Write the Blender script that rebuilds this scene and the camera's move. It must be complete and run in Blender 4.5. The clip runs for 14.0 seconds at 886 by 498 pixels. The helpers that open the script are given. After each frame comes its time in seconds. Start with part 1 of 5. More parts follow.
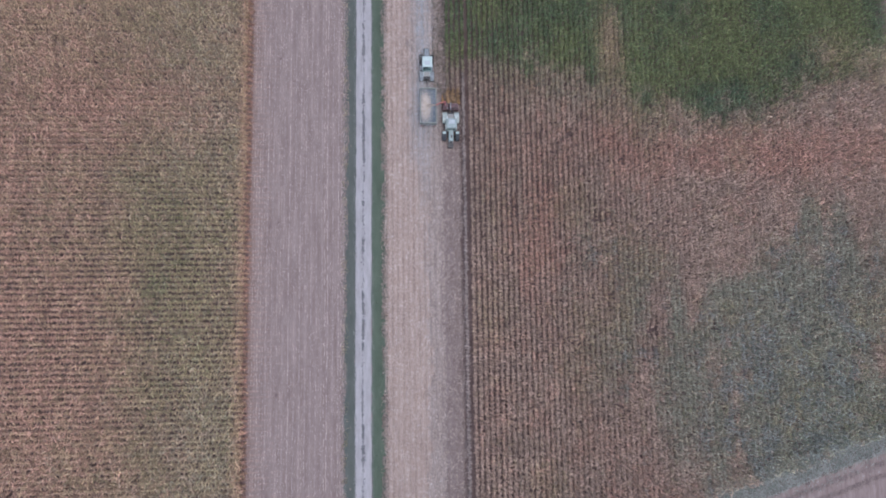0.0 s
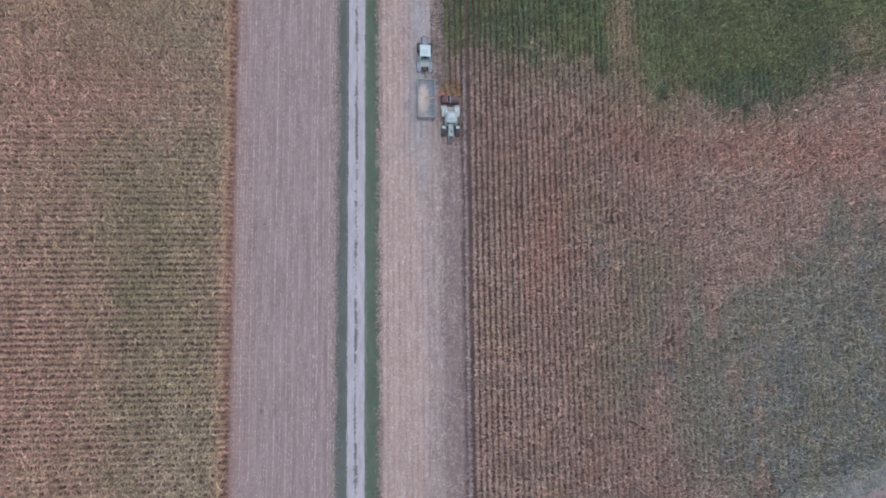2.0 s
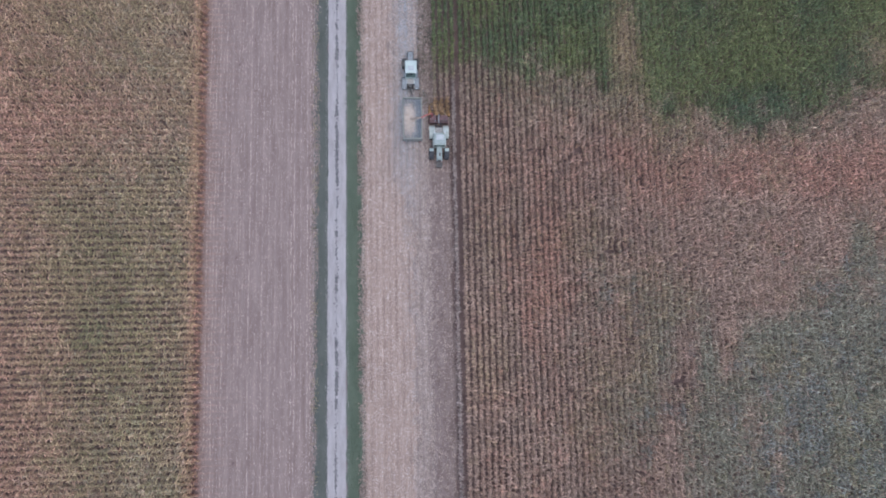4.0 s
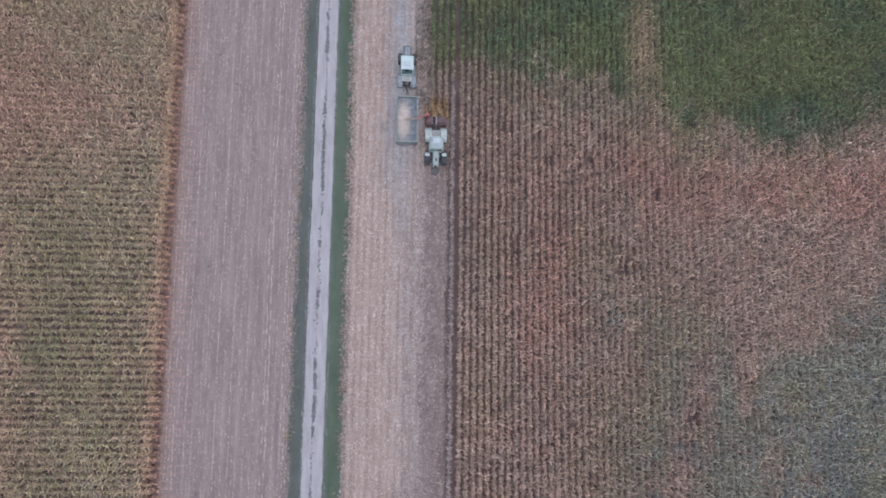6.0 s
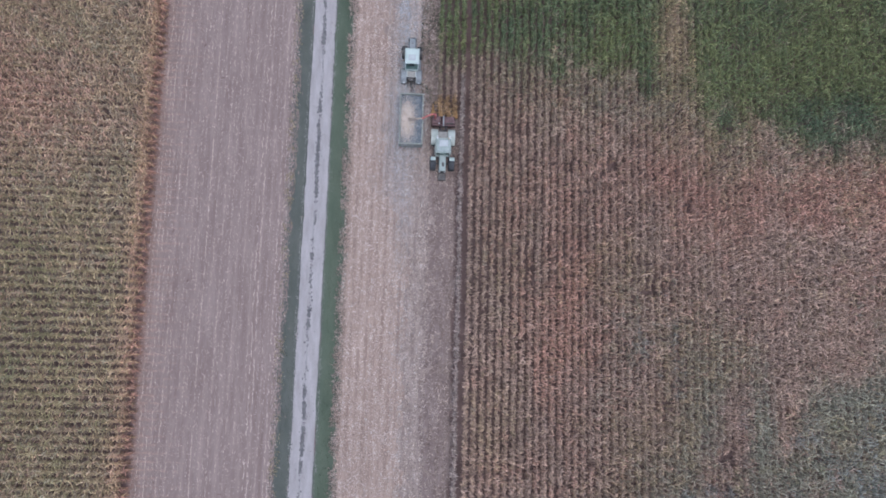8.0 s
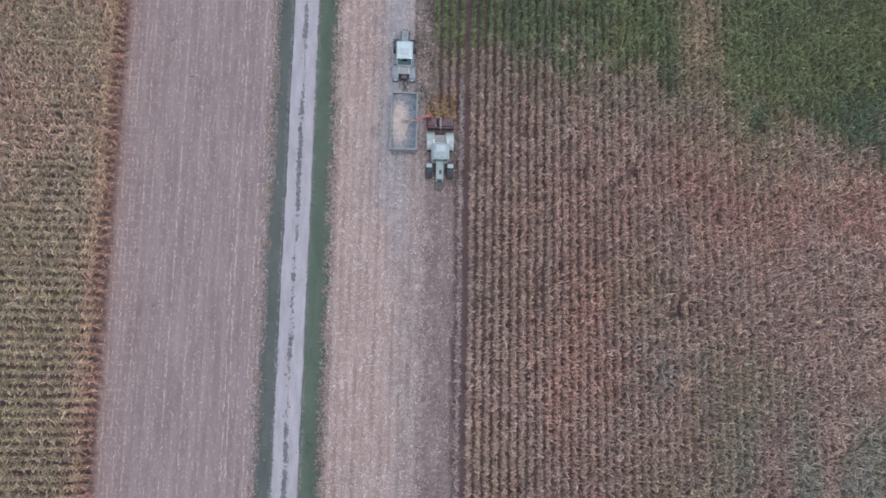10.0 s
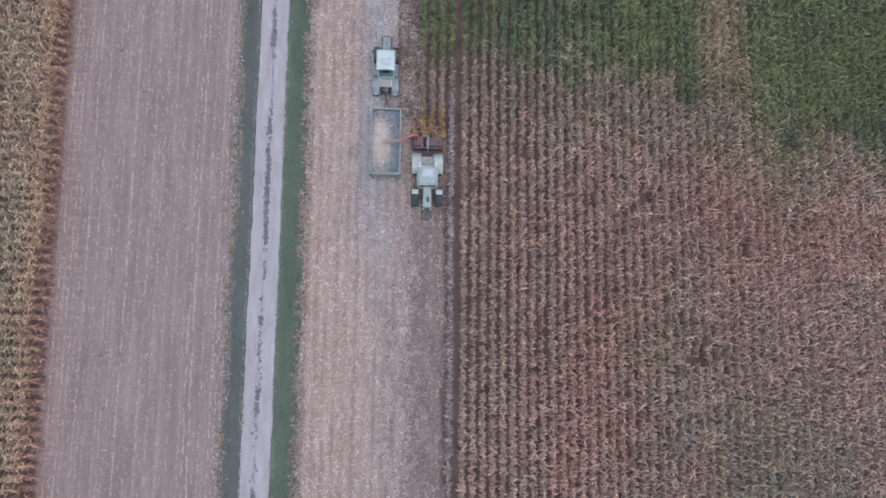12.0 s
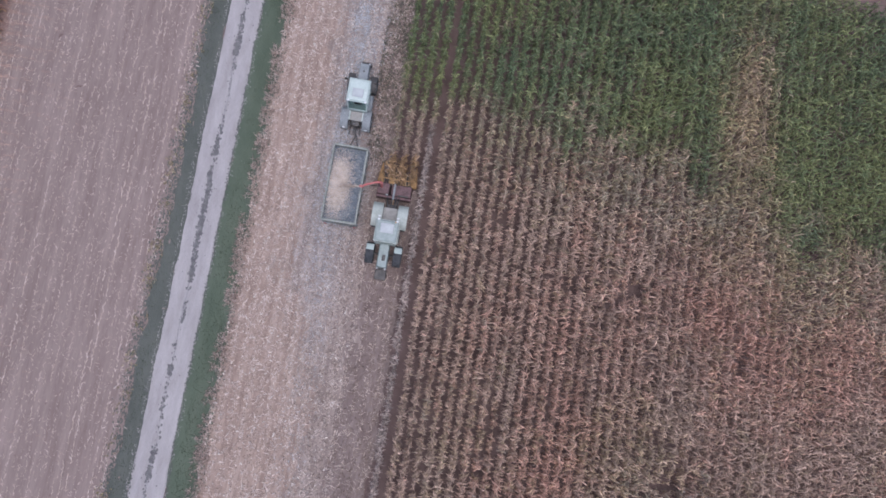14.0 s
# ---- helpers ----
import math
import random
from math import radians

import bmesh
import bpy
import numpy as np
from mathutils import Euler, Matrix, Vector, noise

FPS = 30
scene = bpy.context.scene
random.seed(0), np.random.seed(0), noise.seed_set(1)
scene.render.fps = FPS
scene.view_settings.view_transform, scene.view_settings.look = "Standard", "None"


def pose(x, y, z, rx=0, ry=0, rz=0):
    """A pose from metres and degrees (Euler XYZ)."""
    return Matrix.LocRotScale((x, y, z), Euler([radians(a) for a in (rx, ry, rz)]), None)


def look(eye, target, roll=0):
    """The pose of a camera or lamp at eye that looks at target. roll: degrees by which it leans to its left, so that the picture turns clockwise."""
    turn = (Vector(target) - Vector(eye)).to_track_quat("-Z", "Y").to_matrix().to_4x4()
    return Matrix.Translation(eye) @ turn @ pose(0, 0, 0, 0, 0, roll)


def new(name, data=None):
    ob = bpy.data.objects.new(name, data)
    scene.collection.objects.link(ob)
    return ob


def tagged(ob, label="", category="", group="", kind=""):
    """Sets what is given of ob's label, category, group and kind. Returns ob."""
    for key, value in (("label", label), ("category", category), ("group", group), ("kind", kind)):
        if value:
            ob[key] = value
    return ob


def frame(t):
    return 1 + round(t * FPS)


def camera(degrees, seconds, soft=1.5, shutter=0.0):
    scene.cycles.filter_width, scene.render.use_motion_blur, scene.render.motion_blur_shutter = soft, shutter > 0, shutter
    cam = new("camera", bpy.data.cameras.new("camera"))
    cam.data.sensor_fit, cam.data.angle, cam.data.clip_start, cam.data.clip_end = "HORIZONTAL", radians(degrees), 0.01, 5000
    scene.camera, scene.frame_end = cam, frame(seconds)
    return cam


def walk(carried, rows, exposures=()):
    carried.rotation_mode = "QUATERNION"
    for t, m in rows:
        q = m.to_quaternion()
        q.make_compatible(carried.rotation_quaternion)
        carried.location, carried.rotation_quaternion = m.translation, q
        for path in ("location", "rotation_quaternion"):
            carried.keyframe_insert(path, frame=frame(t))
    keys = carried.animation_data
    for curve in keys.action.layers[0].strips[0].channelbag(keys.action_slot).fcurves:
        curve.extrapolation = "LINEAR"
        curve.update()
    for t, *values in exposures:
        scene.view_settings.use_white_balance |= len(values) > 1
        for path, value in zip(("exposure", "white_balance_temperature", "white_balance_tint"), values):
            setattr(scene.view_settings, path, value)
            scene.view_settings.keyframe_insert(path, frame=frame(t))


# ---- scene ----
# Camera: a slow descent over the fields, with a turn at the end.
cam = camera(65.5, 14.0, soft=1.7)
PATH = [
    (0, pose(3.392, -16.438, 96.457, 6.559, -4.480, -0.765)),
    (0.5, pose(3.671, -16.192, 94.727, 6.478, -4.411, -0.732)),
    (1, pose(3.943, -15.880, 92.983, 6.414, -4.346, -0.685)),
    (1.5, pose(4.208, -15.442, 91.215, 6.381, -4.284, -0.638)),
    (2, pose(4.506, -14.841, 89.436, 6.385, -4.213, -0.702)),
    (2.5, pose(4.879, -14.049, 87.665, 6.431, -4.125, -0.951)),
    (3, pose(5.370, -13.057, 85.925, 6.547, -4.053, -1.207)),
    (3.5, pose(5.990, -11.904, 84.224, 6.742, -4.027, -1.270)),
    (4, pose(6.654, -10.816, 82.522, 6.947, -4.032, -1.102)),
    (4.5, pose(7.261, -10.007, 80.774, 7.086, -4.043, -0.726)),
    (5, pose(7.767, -9.444, 78.974, 7.151, -4.033, -0.230)),
    (5.5, pose(8.143, -9.030, 77.126, 7.149, -3.978, 0.281)),
    (6, pose(8.389, -8.670, 75.241, 7.105, -3.877, 0.736)),
    (6.5, pose(8.540, -8.264, 73.342, 7.071, -3.760, 1.102)),
    (7, pose(8.635, -7.728, 71.449, 7.091, -3.656, 1.354)),
    (7.5, pose(8.715, -7.084, 69.566, 7.150, -3.570, 1.500)),
    (8, pose(8.819, -6.402, 67.690, 7.205, -3.494, 1.562)),
    (8.5, pose(8.976, -5.738, 65.819, 7.222, -3.422, 1.555)),
    (9, pose(9.171, -5.084, 63.958, 7.207, -3.351, 1.467)),
    (9.5, pose(9.377, -4.418, 62.112, 7.172, -3.280, 1.285)),
    (10, pose(9.597, -3.705, 60.297, 7.122, -3.212, 1.085)),
    (10.5, pose(9.854, -2.901, 58.532, 7.054, -3.152, 1.009)),
    (11, pose(10.159, -1.965, 56.813, 6.974, -3.108, 1.061)),
    (11.5, pose(10.487, -0.863, 55.088, 6.904, -3.093, 0.934)),
    (12, pose(10.854, 0.393, 53.338, 6.856, -3.123, 0.665)),
    (12.5, pose(11.338, 1.737, 51.605, 6.818, -3.216, 0.792)),
    (13, pose(11.995, 3.118, 49.919, 6.789, -3.398, 1.999)),
    (13.5, pose(12.853, 4.502, 48.299, 6.769, -3.693, 4.891)),
    (14, pose(13.836, 5.881, 46.721, 6.755, -4.060, 8.892)),
]
LOOK = [(0.0, 0.75, 5330, 10), (11.0, 0.74, 5350, 9), (13.0, 0.73, 5360, 10), (14.0, 0.73, 5520, 14)]
walk(cam, PATH, LOOK)

# World: an overcast evening sky and a broad weak sun.
world = bpy.data.worlds.new("sky")
scene.world = world
world.use_nodes = True
wn = world.node_tree.nodes
sky = wn.new("ShaderNodeTexSky")
sky.sky_type = "NISHITA"
sky.sun_disc = False
sky.sun_elevation = radians(80)
sky.sun_rotation = radians(172)
sky.air_density = 1.0
sky.dust_density = 6.0
sky.ozone_density = 1.0
world.node_tree.links.new(sky.outputs[0], wn["Background"].inputs[0])
wn["Background"].inputs[1].default_value = 0.1
sun_data = bpy.data.lights.new("sun", "SUN")
sun_data.energy = 0.8
sun_data.angle = radians(40)
sun_data.color = (1.0, 0.95, 0.9)
sun = new("sun", sun_data)
sun.matrix_world = look((2, -12, 66), (0, 0, 0))


# ---- materials ----
def material(name, colours, scale=1.0, rough=0.85, bump=0.0, bump_scale=20.0, stretch=(1, 1, 1), island=0.0, metal=0.0, fine=0.0, fine_scale=30.0, object_random=0.0, spec=0.25, rows=None):
    """A procedural surface: a ramp of colours over large noise, finer speckle, per-piece variation and relief."""
    m = bpy.data.materials.new(name)
    m.use_nodes = True
    nt = m.node_tree
    bsdf = nt.nodes["Principled BSDF"]
    bsdf.inputs["Roughness"].default_value = rough
    bsdf.inputs["Metallic"].default_value = metal
    bsdf.inputs["Specular IOR Level"].default_value = spec
    coord = nt.nodes.new("ShaderNodeTexCoord")
    mapping = nt.nodes.new("ShaderNodeMapping")
    mapping.inputs["Scale"].default_value = stretch
    nt.links.new(coord.outputs["Object"], mapping.inputs["Vector"])
    big = nt.nodes.new("ShaderNodeTexNoise")
    big.inputs["Scale"].default_value = scale
    big.inputs["Detail"].default_value = 6.0
    big.inputs["Roughness"].default_value = 0.65
    nt.links.new(mapping.outputs[0], big.inputs["Vector"])
    value = big.outputs["Fac"]

    def add(a, b, weight):
        off = nt.nodes.new("ShaderNodeMath")
        off.operation = "SUBTRACT"
        nt.links.new(b, off.inputs[0])
        off.inputs[1].default_value = 0.5
        node = nt.nodes.new("ShaderNodeMath")
        node.operation = "MULTIPLY_ADD"
        nt.links.new(off.outputs[0], node.inputs[0])
        node.inputs[1].default_value = weight
        nt.links.new(a, node.inputs[2])
        return node.outputs[0]

    if fine:
        small = nt.nodes.new("ShaderNodeTexNoise")
        small.inputs["Scale"].default_value = fine_scale
        small.inputs["Detail"].default_value = 3.0
        nt.links.new(mapping.outputs[0], small.inputs["Vector"])
        value = add(value, small.outputs["Fac"], fine)
    if rows:
        # bands along the old crop rows: period, one row's x, strength
        axes = nt.nodes.new("ShaderNodeSeparateXYZ")
        nt.links.new(coord.outputs["Object"], axes.inputs[0])
        turn = nt.nodes.new("ShaderNodeMath")
        turn.operation = "MULTIPLY_ADD"
        nt.links.new(axes.outputs[0], turn.inputs[0])
        turn.inputs[1].default_value = 2 * math.pi / rows[0]
        turn.inputs[2].default_value = -2 * math.pi * rows[1] / rows[0]
        wave = nt.nodes.new("ShaderNodeMath")
        wave.operation = "COSINE"
        nt.links.new(turn.outputs[0], wave.inputs[0])
        half = nt.nodes.new("ShaderNodeMath")
        half.operation = "MULTIPLY_ADD"
        nt.links.new(wave.outputs[0], half.inputs[0])
        half.inputs[1].default_value = 0.5
        half.inputs[2].default_value = 0.5
        value = add(value, half.outputs[0], rows[2])
    if island:
        geo = nt.nodes.new("ShaderNodeNewGeometry")
        value = add(value, geo.outputs["Random Per Island"], island)
    if object_random:
        info = nt.nodes.new("ShaderNodeObjectInfo")
        value = add(value, info.outputs["Random"], object_random)
    ramp = nt.nodes.new("ShaderNodeValToRGB")
    steps = ramp.color_ramp.elements
    while len(steps) < len(colours):
        steps.new(0.5)
    for n, c in enumerate(colours):
        steps[n].position = 0.28 + 0.44 * n / max(1, len(colours) - 1)
        steps[n].color = (*c, 1)
    nt.links.new(value, ramp.inputs[0])
    nt.links.new(ramp.outputs[0], bsdf.inputs["Base Color"])
    if bump:
        tex = nt.nodes.new("ShaderNodeTexNoise")
        tex.inputs["Scale"].default_value = bump_scale
        tex.inputs["Detail"].default_value = 4.0
        nt.links.new(mapping.outputs[0], tex.inputs["Vector"])
        node = nt.nodes.new("ShaderNodeBump")
        node.inputs["Strength"].default_value = bump
        node.inputs["Distance"].default_value = 0.05
        nt.links.new(tex.outputs["Fac"], node.inputs["Height"])
        nt.links.new(node.outputs[0], bsdf.inputs["Normal"])
    return m


SOIL_DARK = material("soil_under_crop", [(0.088, 0.06, 0.053), (0.125, 0.086, 0.076), (0.168, 0.118, 0.104)], 0.5, 0.95, 0.6, 12)
SOIL_BARE = material("tilled_soil", [(0.155, 0.114, 0.1), (0.2, 0.152, 0.135), (0.245, 0.19, 0.169)], 1.2, 0.95, 0.5, 9, stretch=(1, 0.12, 1), fine=0.5, fine_scale=9.0, rows=(0.752, -15.6, 0.08))
# Rust brown soil; the brownish shading beside the crop is in this colour.
SOIL_RUST = material("rusty_margin_soil", [(0.15, 0.1, 0.086), (0.195, 0.13, 0.112), (0.235, 0.165, 0.144)], 1.6, 0.95, 0.5, 9, fine=0.5, fine_scale=9.0)
SOIL_STUBBLE = material("stubble_ground", [(0.205, 0.146, 0.117), (0.285, 0.213, 0.174), (0.36, 0.279, 0.23)], 1.1, 0.95, 0.5, 9, stretch=(1, 0.15, 1), fine=0.6, fine_scale=7.0, rows=(0.753, 11.9, 0.2))
# Greyer wheel-flattened ground, cooled further to carry the haze over it.
SOIL_DRIVEN = material("driven_stubble_ground", [(0.18, 0.138, 0.118), (0.245, 0.193, 0.167), (0.31, 0.253, 0.222)], 1.1, 0.95, 0.5, 9, stretch=(1, 0.2, 1), fine=0.6, fine_scale=7.0, rows=(0.753, 11.9, 0.2))
SOIL_FRESH = material("freshly_cut_ground", [(0.122, 0.09, 0.08), (0.168, 0.128, 0.114), (0.22, 0.174, 0.156)], 1.3, 0.95, 0.5, 9, stretch=(1, 0.3, 1), fine=0.6, fine_scale=7.0)
SOIL_VERGE = material("verge_soil", [(0.064, 0.082, 0.056), (0.08, 0.098, 0.068), (0.098, 0.114, 0.082)], 0.7, 0.95, 0.5, 10, stretch=(1, 0.4, 1))
SOIL_WORN = material("worn_verge_soil", [(0.068, 0.073, 0.062), (0.086, 0.091, 0.078), (0.106, 0.108, 0.094)], 0.7, 0.95, 0.5, 10, stretch=(1, 0.4, 1))
GRAVEL_WET = material("damp_gravel", [(0.2, 0.186, 0.183), (0.25, 0.234, 0.229), (0.3, 0.28, 0.274)], 2.0, 0.85, 0.35, 30, stretch=(1, 0.4, 1), fine=0.6, fine_scale=12.0)
GRAVEL = material("road_gravel", [(0.235, 0.214, 0.208), (0.29, 0.266, 0.258), (0.345, 0.318, 0.31)], 1.5, 0.9, 0.35, 30, stretch=(1, 0.25, 1), fine=0.35, fine_scale=25.0)
MUD = material("wet_mud", [(0.085, 0.08, 0.08), (0.125, 0.118, 0.116), (0.19, 0.18, 0.176)], 3.0, 0.6, 0.3, 20)
PALE = material("bleached_straw", [(0.3, 0.232, 0.197), (0.39, 0.312, 0.27), (0.51, 0.42, 0.37)], 0.8, 0.85, island=0.7)
HUSK = material("pale_husk", [(0.42, 0.36, 0.31), (0.52, 0.455, 0.395), (0.63, 0.57, 0.505)], 0.8, 0.8, island=0.7)
# Bluish grey: haze round the machines painted into bits on the ground.
HAZE_CHAFF = material("haze_grey_chaff", [(0.215, 0.224, 0.234), (0.3, 0.311, 0.322), (0.4, 0.413, 0.425)], 0.8, 0.9, island=0.7)
# Cooler copy of the straw: haze over the driven stubble is in its colour.
STRAW_COOL = material("haze_grey_straw", [(0.22, 0.17, 0.144), (0.34, 0.275, 0.236), (0.49, 0.412, 0.362)], 0.8, 0.85, island=0.7)
GRASS = material("grass_blades", [(0.072, 0.094, 0.062), (0.09, 0.11, 0.074), (0.112, 0.13, 0.09)], 0.5, 0.85, island=0.3)
STRAW = material("pale_straw", [(0.265, 0.193, 0.157), (0.395, 0.305, 0.258), (0.58, 0.477, 0.415)], 0.8, 0.85, island=0.7)
OLIVE = material("olive_maize_leaf", [(0.21, 0.168, 0.094), (0.325, 0.267, 0.155), (0.46, 0.385, 0.243)], 0.35, 0.8, island=0.6)
MARGIN = material("grey_green_weeds", [(0.135, 0.143, 0.117), (0.195, 0.199, 0.168), (0.285, 0.278, 0.243)], 0.6, 0.85, island=0.6)
WEED = material("dark_weeds", [(0.062, 0.07, 0.048), (0.095, 0.1, 0.068), (0.14, 0.138, 0.1)], 0.6, 0.85, island=0.6)
RUST = material("rusty_lower_leaf", [(0.21, 0.14, 0.115), (0.27, 0.18, 0.148), (0.34, 0.24, 0.2)], 0.35, 0.85, island=0.6)
LANE_LEAF = material("torn_brown_leaf", [(0.13, 0.095, 0.078), (0.25, 0.192, 0.16), (0.44, 0.357, 0.303)], 0.5, 0.85, island=0.7)


def leaf_material():
    """Maize leaf: the leaf's own colour, varied leaf by leaf and along the blade."""
    m = bpy.data.materials.new("maize_leaf")
    m.use_nodes = True
    nt = m.node_tree
    b = nt.nodes["Principled BSDF"]
    b.inputs["Roughness"].default_value = 0.8
    b.inputs["Specular IOR Level"].default_value = 0.2
    tint = nt.nodes.new("ShaderNodeAttribute")
    tint.attribute_name = "leaf_colour"
    geo = nt.nodes.new("ShaderNodeNewGeometry")
    span = nt.nodes.new("ShaderNodeMapRange")
    span.inputs["To Min"].default_value = 0.72
    span.inputs["To Max"].default_value = 1.55
    few = nt.nodes.new("ShaderNodeMath")
    few.operation = "POWER"
    few.inputs[1].default_value = 2.0
    nt.links.new(geo.outputs["Random Per Island"], few.inputs[0])
    nt.links.new(few.outputs[0], span.inputs["Value"])
    coord = nt.nodes.new("ShaderNodeTexCoord")
    noise = nt.nodes.new("ShaderNodeTexNoise")
    noise.inputs["Scale"].default_value = 9.0
    nt.links.new(coord.outputs["Object"], noise.inputs["Vector"])
    spots = nt.nodes.new("ShaderNodeMapRange")
    spots.inputs["From Min"].default_value = 0.3
    spots.inputs["From Max"].default_value = 0.7
    spots.inputs["To Min"].default_value = 0.85
    spots.inputs["To Max"].default_value = 1.15
    nt.links.new(noise.outputs["Fac"], spots.inputs["Value"])
    both = nt.nodes.new("ShaderNodeMath")
    both.operation = "MULTIPLY"
    nt.links.new(span.outputs["Result"], both.inputs[0])
    nt.links.new(spots.outputs["Result"], both.inputs[1])
    scale = nt.nodes.new("ShaderNodeVectorMath")
    scale.operation = "SCALE"
    nt.links.new(tint.outputs["Vector"], scale.inputs[0])
    nt.links.new(both.outputs["Value"], scale.inputs["Scale"])
    nt.links.new(scale.outputs["Vector"], b.inputs["Base Color"])
    return m


LEAF = leaf_material()
# dry, reddish, grey-green, green, olive, ripe yellow, rusty, orange, yellowing green, dark blue-green, bluish grey
LEAF_COLOURS = np.array([(0.36, 0.256, 0.197), (0.41, 0.226, 0.168), (0.235, 0.232, 0.172), (0.114, 0.147, 0.073), (0.34, 0.264, 0.143), (0.425, 0.296, 0.165), (0.37, 0.21, 0.15), (0.3, 0.19, 0.095), (0.176, 0.184, 0.074), (0.084, 0.113, 0.07), (0.2, 0.22, 0.205)])


def lattice(seed):
    return np.random.RandomState(seed).rand(64, 64)


def vnoise(x, y, size, seed):
    """Smooth value noise from 0 to 1 with cells of the given size in metres."""
    grid = lattice(seed)
    u, v = np.asarray(x) / size + 1000.0, np.asarray(y) / size + 1000.0
    i, j = np.floor(u).astype(int), np.floor(v).astype(int)
    fu, fv = u - i, v - j
    fu, fv = fu * fu * (3 - 2 * fu), fv * fv * (3 - 2 * fv)
    g = lambda a, b: grid[a % 64, b % 64]
    return (g(i, j) * (1 - fu) + g(i + 1, j) * fu) * (1 - fv) + (g(i, j + 1) * (1 - fu) + g(i + 1, j + 1) * fu) * fv


def quick_mesh(name, verts, polys, mats, index=None, smooth=False):
    """A mesh from arrays: verts (n, 3) and a list of (m, k) face arrays; index: a material number for each face."""
    me = bpy.data.meshes.new(name)
    verts = np.asarray(verts, np.float32)
    me.vertices.add(len(verts))
    me.vertices.foreach_set("co", verts.ravel())
    loops = np.concatenate([np.asarray(p).ravel() for p in polys]).astype(np.int32)
    totals = np.concatenate([np.full(len(p), np.asarray(p).shape[1]) for p in polys]).astype(np.int32)
    me.loops.add(len(loops))
    me.loops.foreach_set("vertex_index", loops)
    me.polygons.add(len(totals))
    me.polygons.foreach_set("loop_start", np.concatenate([[0], np.cumsum(totals)[:-1]]).astype(np.int32))
    me.polygons.foreach_set("loop_total", totals)
    for m in mats:
        me.materials.append(m)
    if index is not None:
        me.polygons.foreach_set("material_index", np.asarray(index, np.int32))
    me.polygons.foreach_set("use_smooth", np.full(len(totals), smooth))
    me.update(calc_edges=True)
    return me


# ---- ground and strips ----
def sheet(name, left, right, y0, y1, z, mat, nx, ny, label, category, crown=0.0, ragged=0.0, seed=1, rough_z=0.0, kind="structure"):
    """A long strip of ground between two edges (functions of y), with a thin skirt."""
    ys = np.linspace(y0, y1, ny)
    l, r = np.array([left(y) for y in ys]), np.array([right(y) for y in ys])
    if ragged:
        l = l + ragged * (2 * vnoise(ys, 0 * ys, 1.3, seed) - 1) + 0.5 * ragged * (2 * vnoise(ys, 0 * ys, 0.4, seed + 1) - 1)
        r = r + ragged * (2 * vnoise(ys, 0 * ys + 9, 1.3, seed + 2) - 1) + 0.5 * ragged * (2 * vnoise(ys, 0 * ys, 0.4, seed + 3) - 1)
    u = np.linspace(0, 1, nx)
    x = l[:, None] * (1 - u) + r[:, None] * u
    y = np.repeat(ys[:, None], nx, 1)
    h = z + crown * (1 - (2 * u - 1) ** 4)[None] + 0 * x
    if rough_z:
        h = h + rough_z * (vnoise(x, y, 0.37, seed + 5) - 0.5) * (1 - np.abs(2 * u - 1) ** 6)[None]
    h[:, 0] = h[:, -1] = -0.02
    verts = np.stack([x, y, h], -1).reshape(-1, 3)
    a = (np.arange(ny - 1)[:, None] * nx + np.arange(nx - 1)[None]).ravel()
    me = quick_mesh(name, verts, [np.stack([a, a + 1, a + nx + 1, a + nx], 1)], [mat], smooth=True)
    return tagged(new(name, me), label, category, kind=kind)


def build_ground():
    n = 41
    u = np.linspace(-1, 1, n)
    g = np.sign(u) * np.abs(u) ** 3 * 2400
    x, y = np.meshgrid(g, g)
    verts = np.stack([x, y, 0 * x], -1).reshape(-1, 3)
    a = (np.arange(n - 1)[:, None] * n + np.arange(n - 1)[None]).ravel()
    me = quick_mesh("ground", verts, [np.stack([a, a + 1, a + n + 1, a + n], 1)], [SOIL_DARK])
    tagged(new("ground", me), "dark reddish brown farm soil under the crops", "ground", kind="structure")


Y0, Y1 = -60.0, 62.0
LANE_Y = 16.55
road_mid = lambda y: 0.12 * math.sin(y / 16.0) * 0.6
build_ground()
sheet("bare_field", lambda y: -16.1, lambda y: -1.5, Y0, Y1, 0.012, SOIL_BARE, 60, 400, "harvested bare strip of pinkish grey soil with faint drill rows", "field", ragged=0.12, seed=11, rough_z=0.03)
# Band of reddish soil with the crop edge's ground shading painted in.
sheet("rusty_margin", lambda y: -17.5, lambda y: -15.45, Y0, Y1, 0.024, SOIL_RUST, 16, 700, "rust brown soil along the crop edge with its shading painted in", "field", ragged=0.16, seed=15, rough_z=0.03)
sheet("verge_west", lambda y: -2.35 - 0.2 * (y < -8), lambda y: -1.0, Y0, Y1, 0.03, SOIL_WORN, 14, 500, "dark grassy verge beside the gravel track", "verge", ragged=0.25, seed=21, rough_z=0.04)
sheet("verge_east", lambda y: 0.9, lambda y: 3.0, Y0, Y1, 0.03, SOIL_VERGE, 14, 500, "dark green grass verge beside the gravel track", "verge", ragged=0.2, seed=31, rough_z=0.04)
sheet("road", lambda y: -1.24 + road_mid(y), lambda y: 1.12 + road_mid(y), Y0, Y1, 0.035, GRAVEL, 22, 600, "pale grey gravel farm track with a muddy middle", "farm track", crown=0.03, ragged=0.035, seed=41, rough_z=0.015)
sheet("stubble_field", lambda y: 2.3, lambda y: 10.4, Y0, Y1, 0.016, SOIL_STUBBLE, 48, 400, "pale tan maize stubble strewn with chopped straw", "stubble field", ragged=0.15, seed=51, rough_z=0.03)
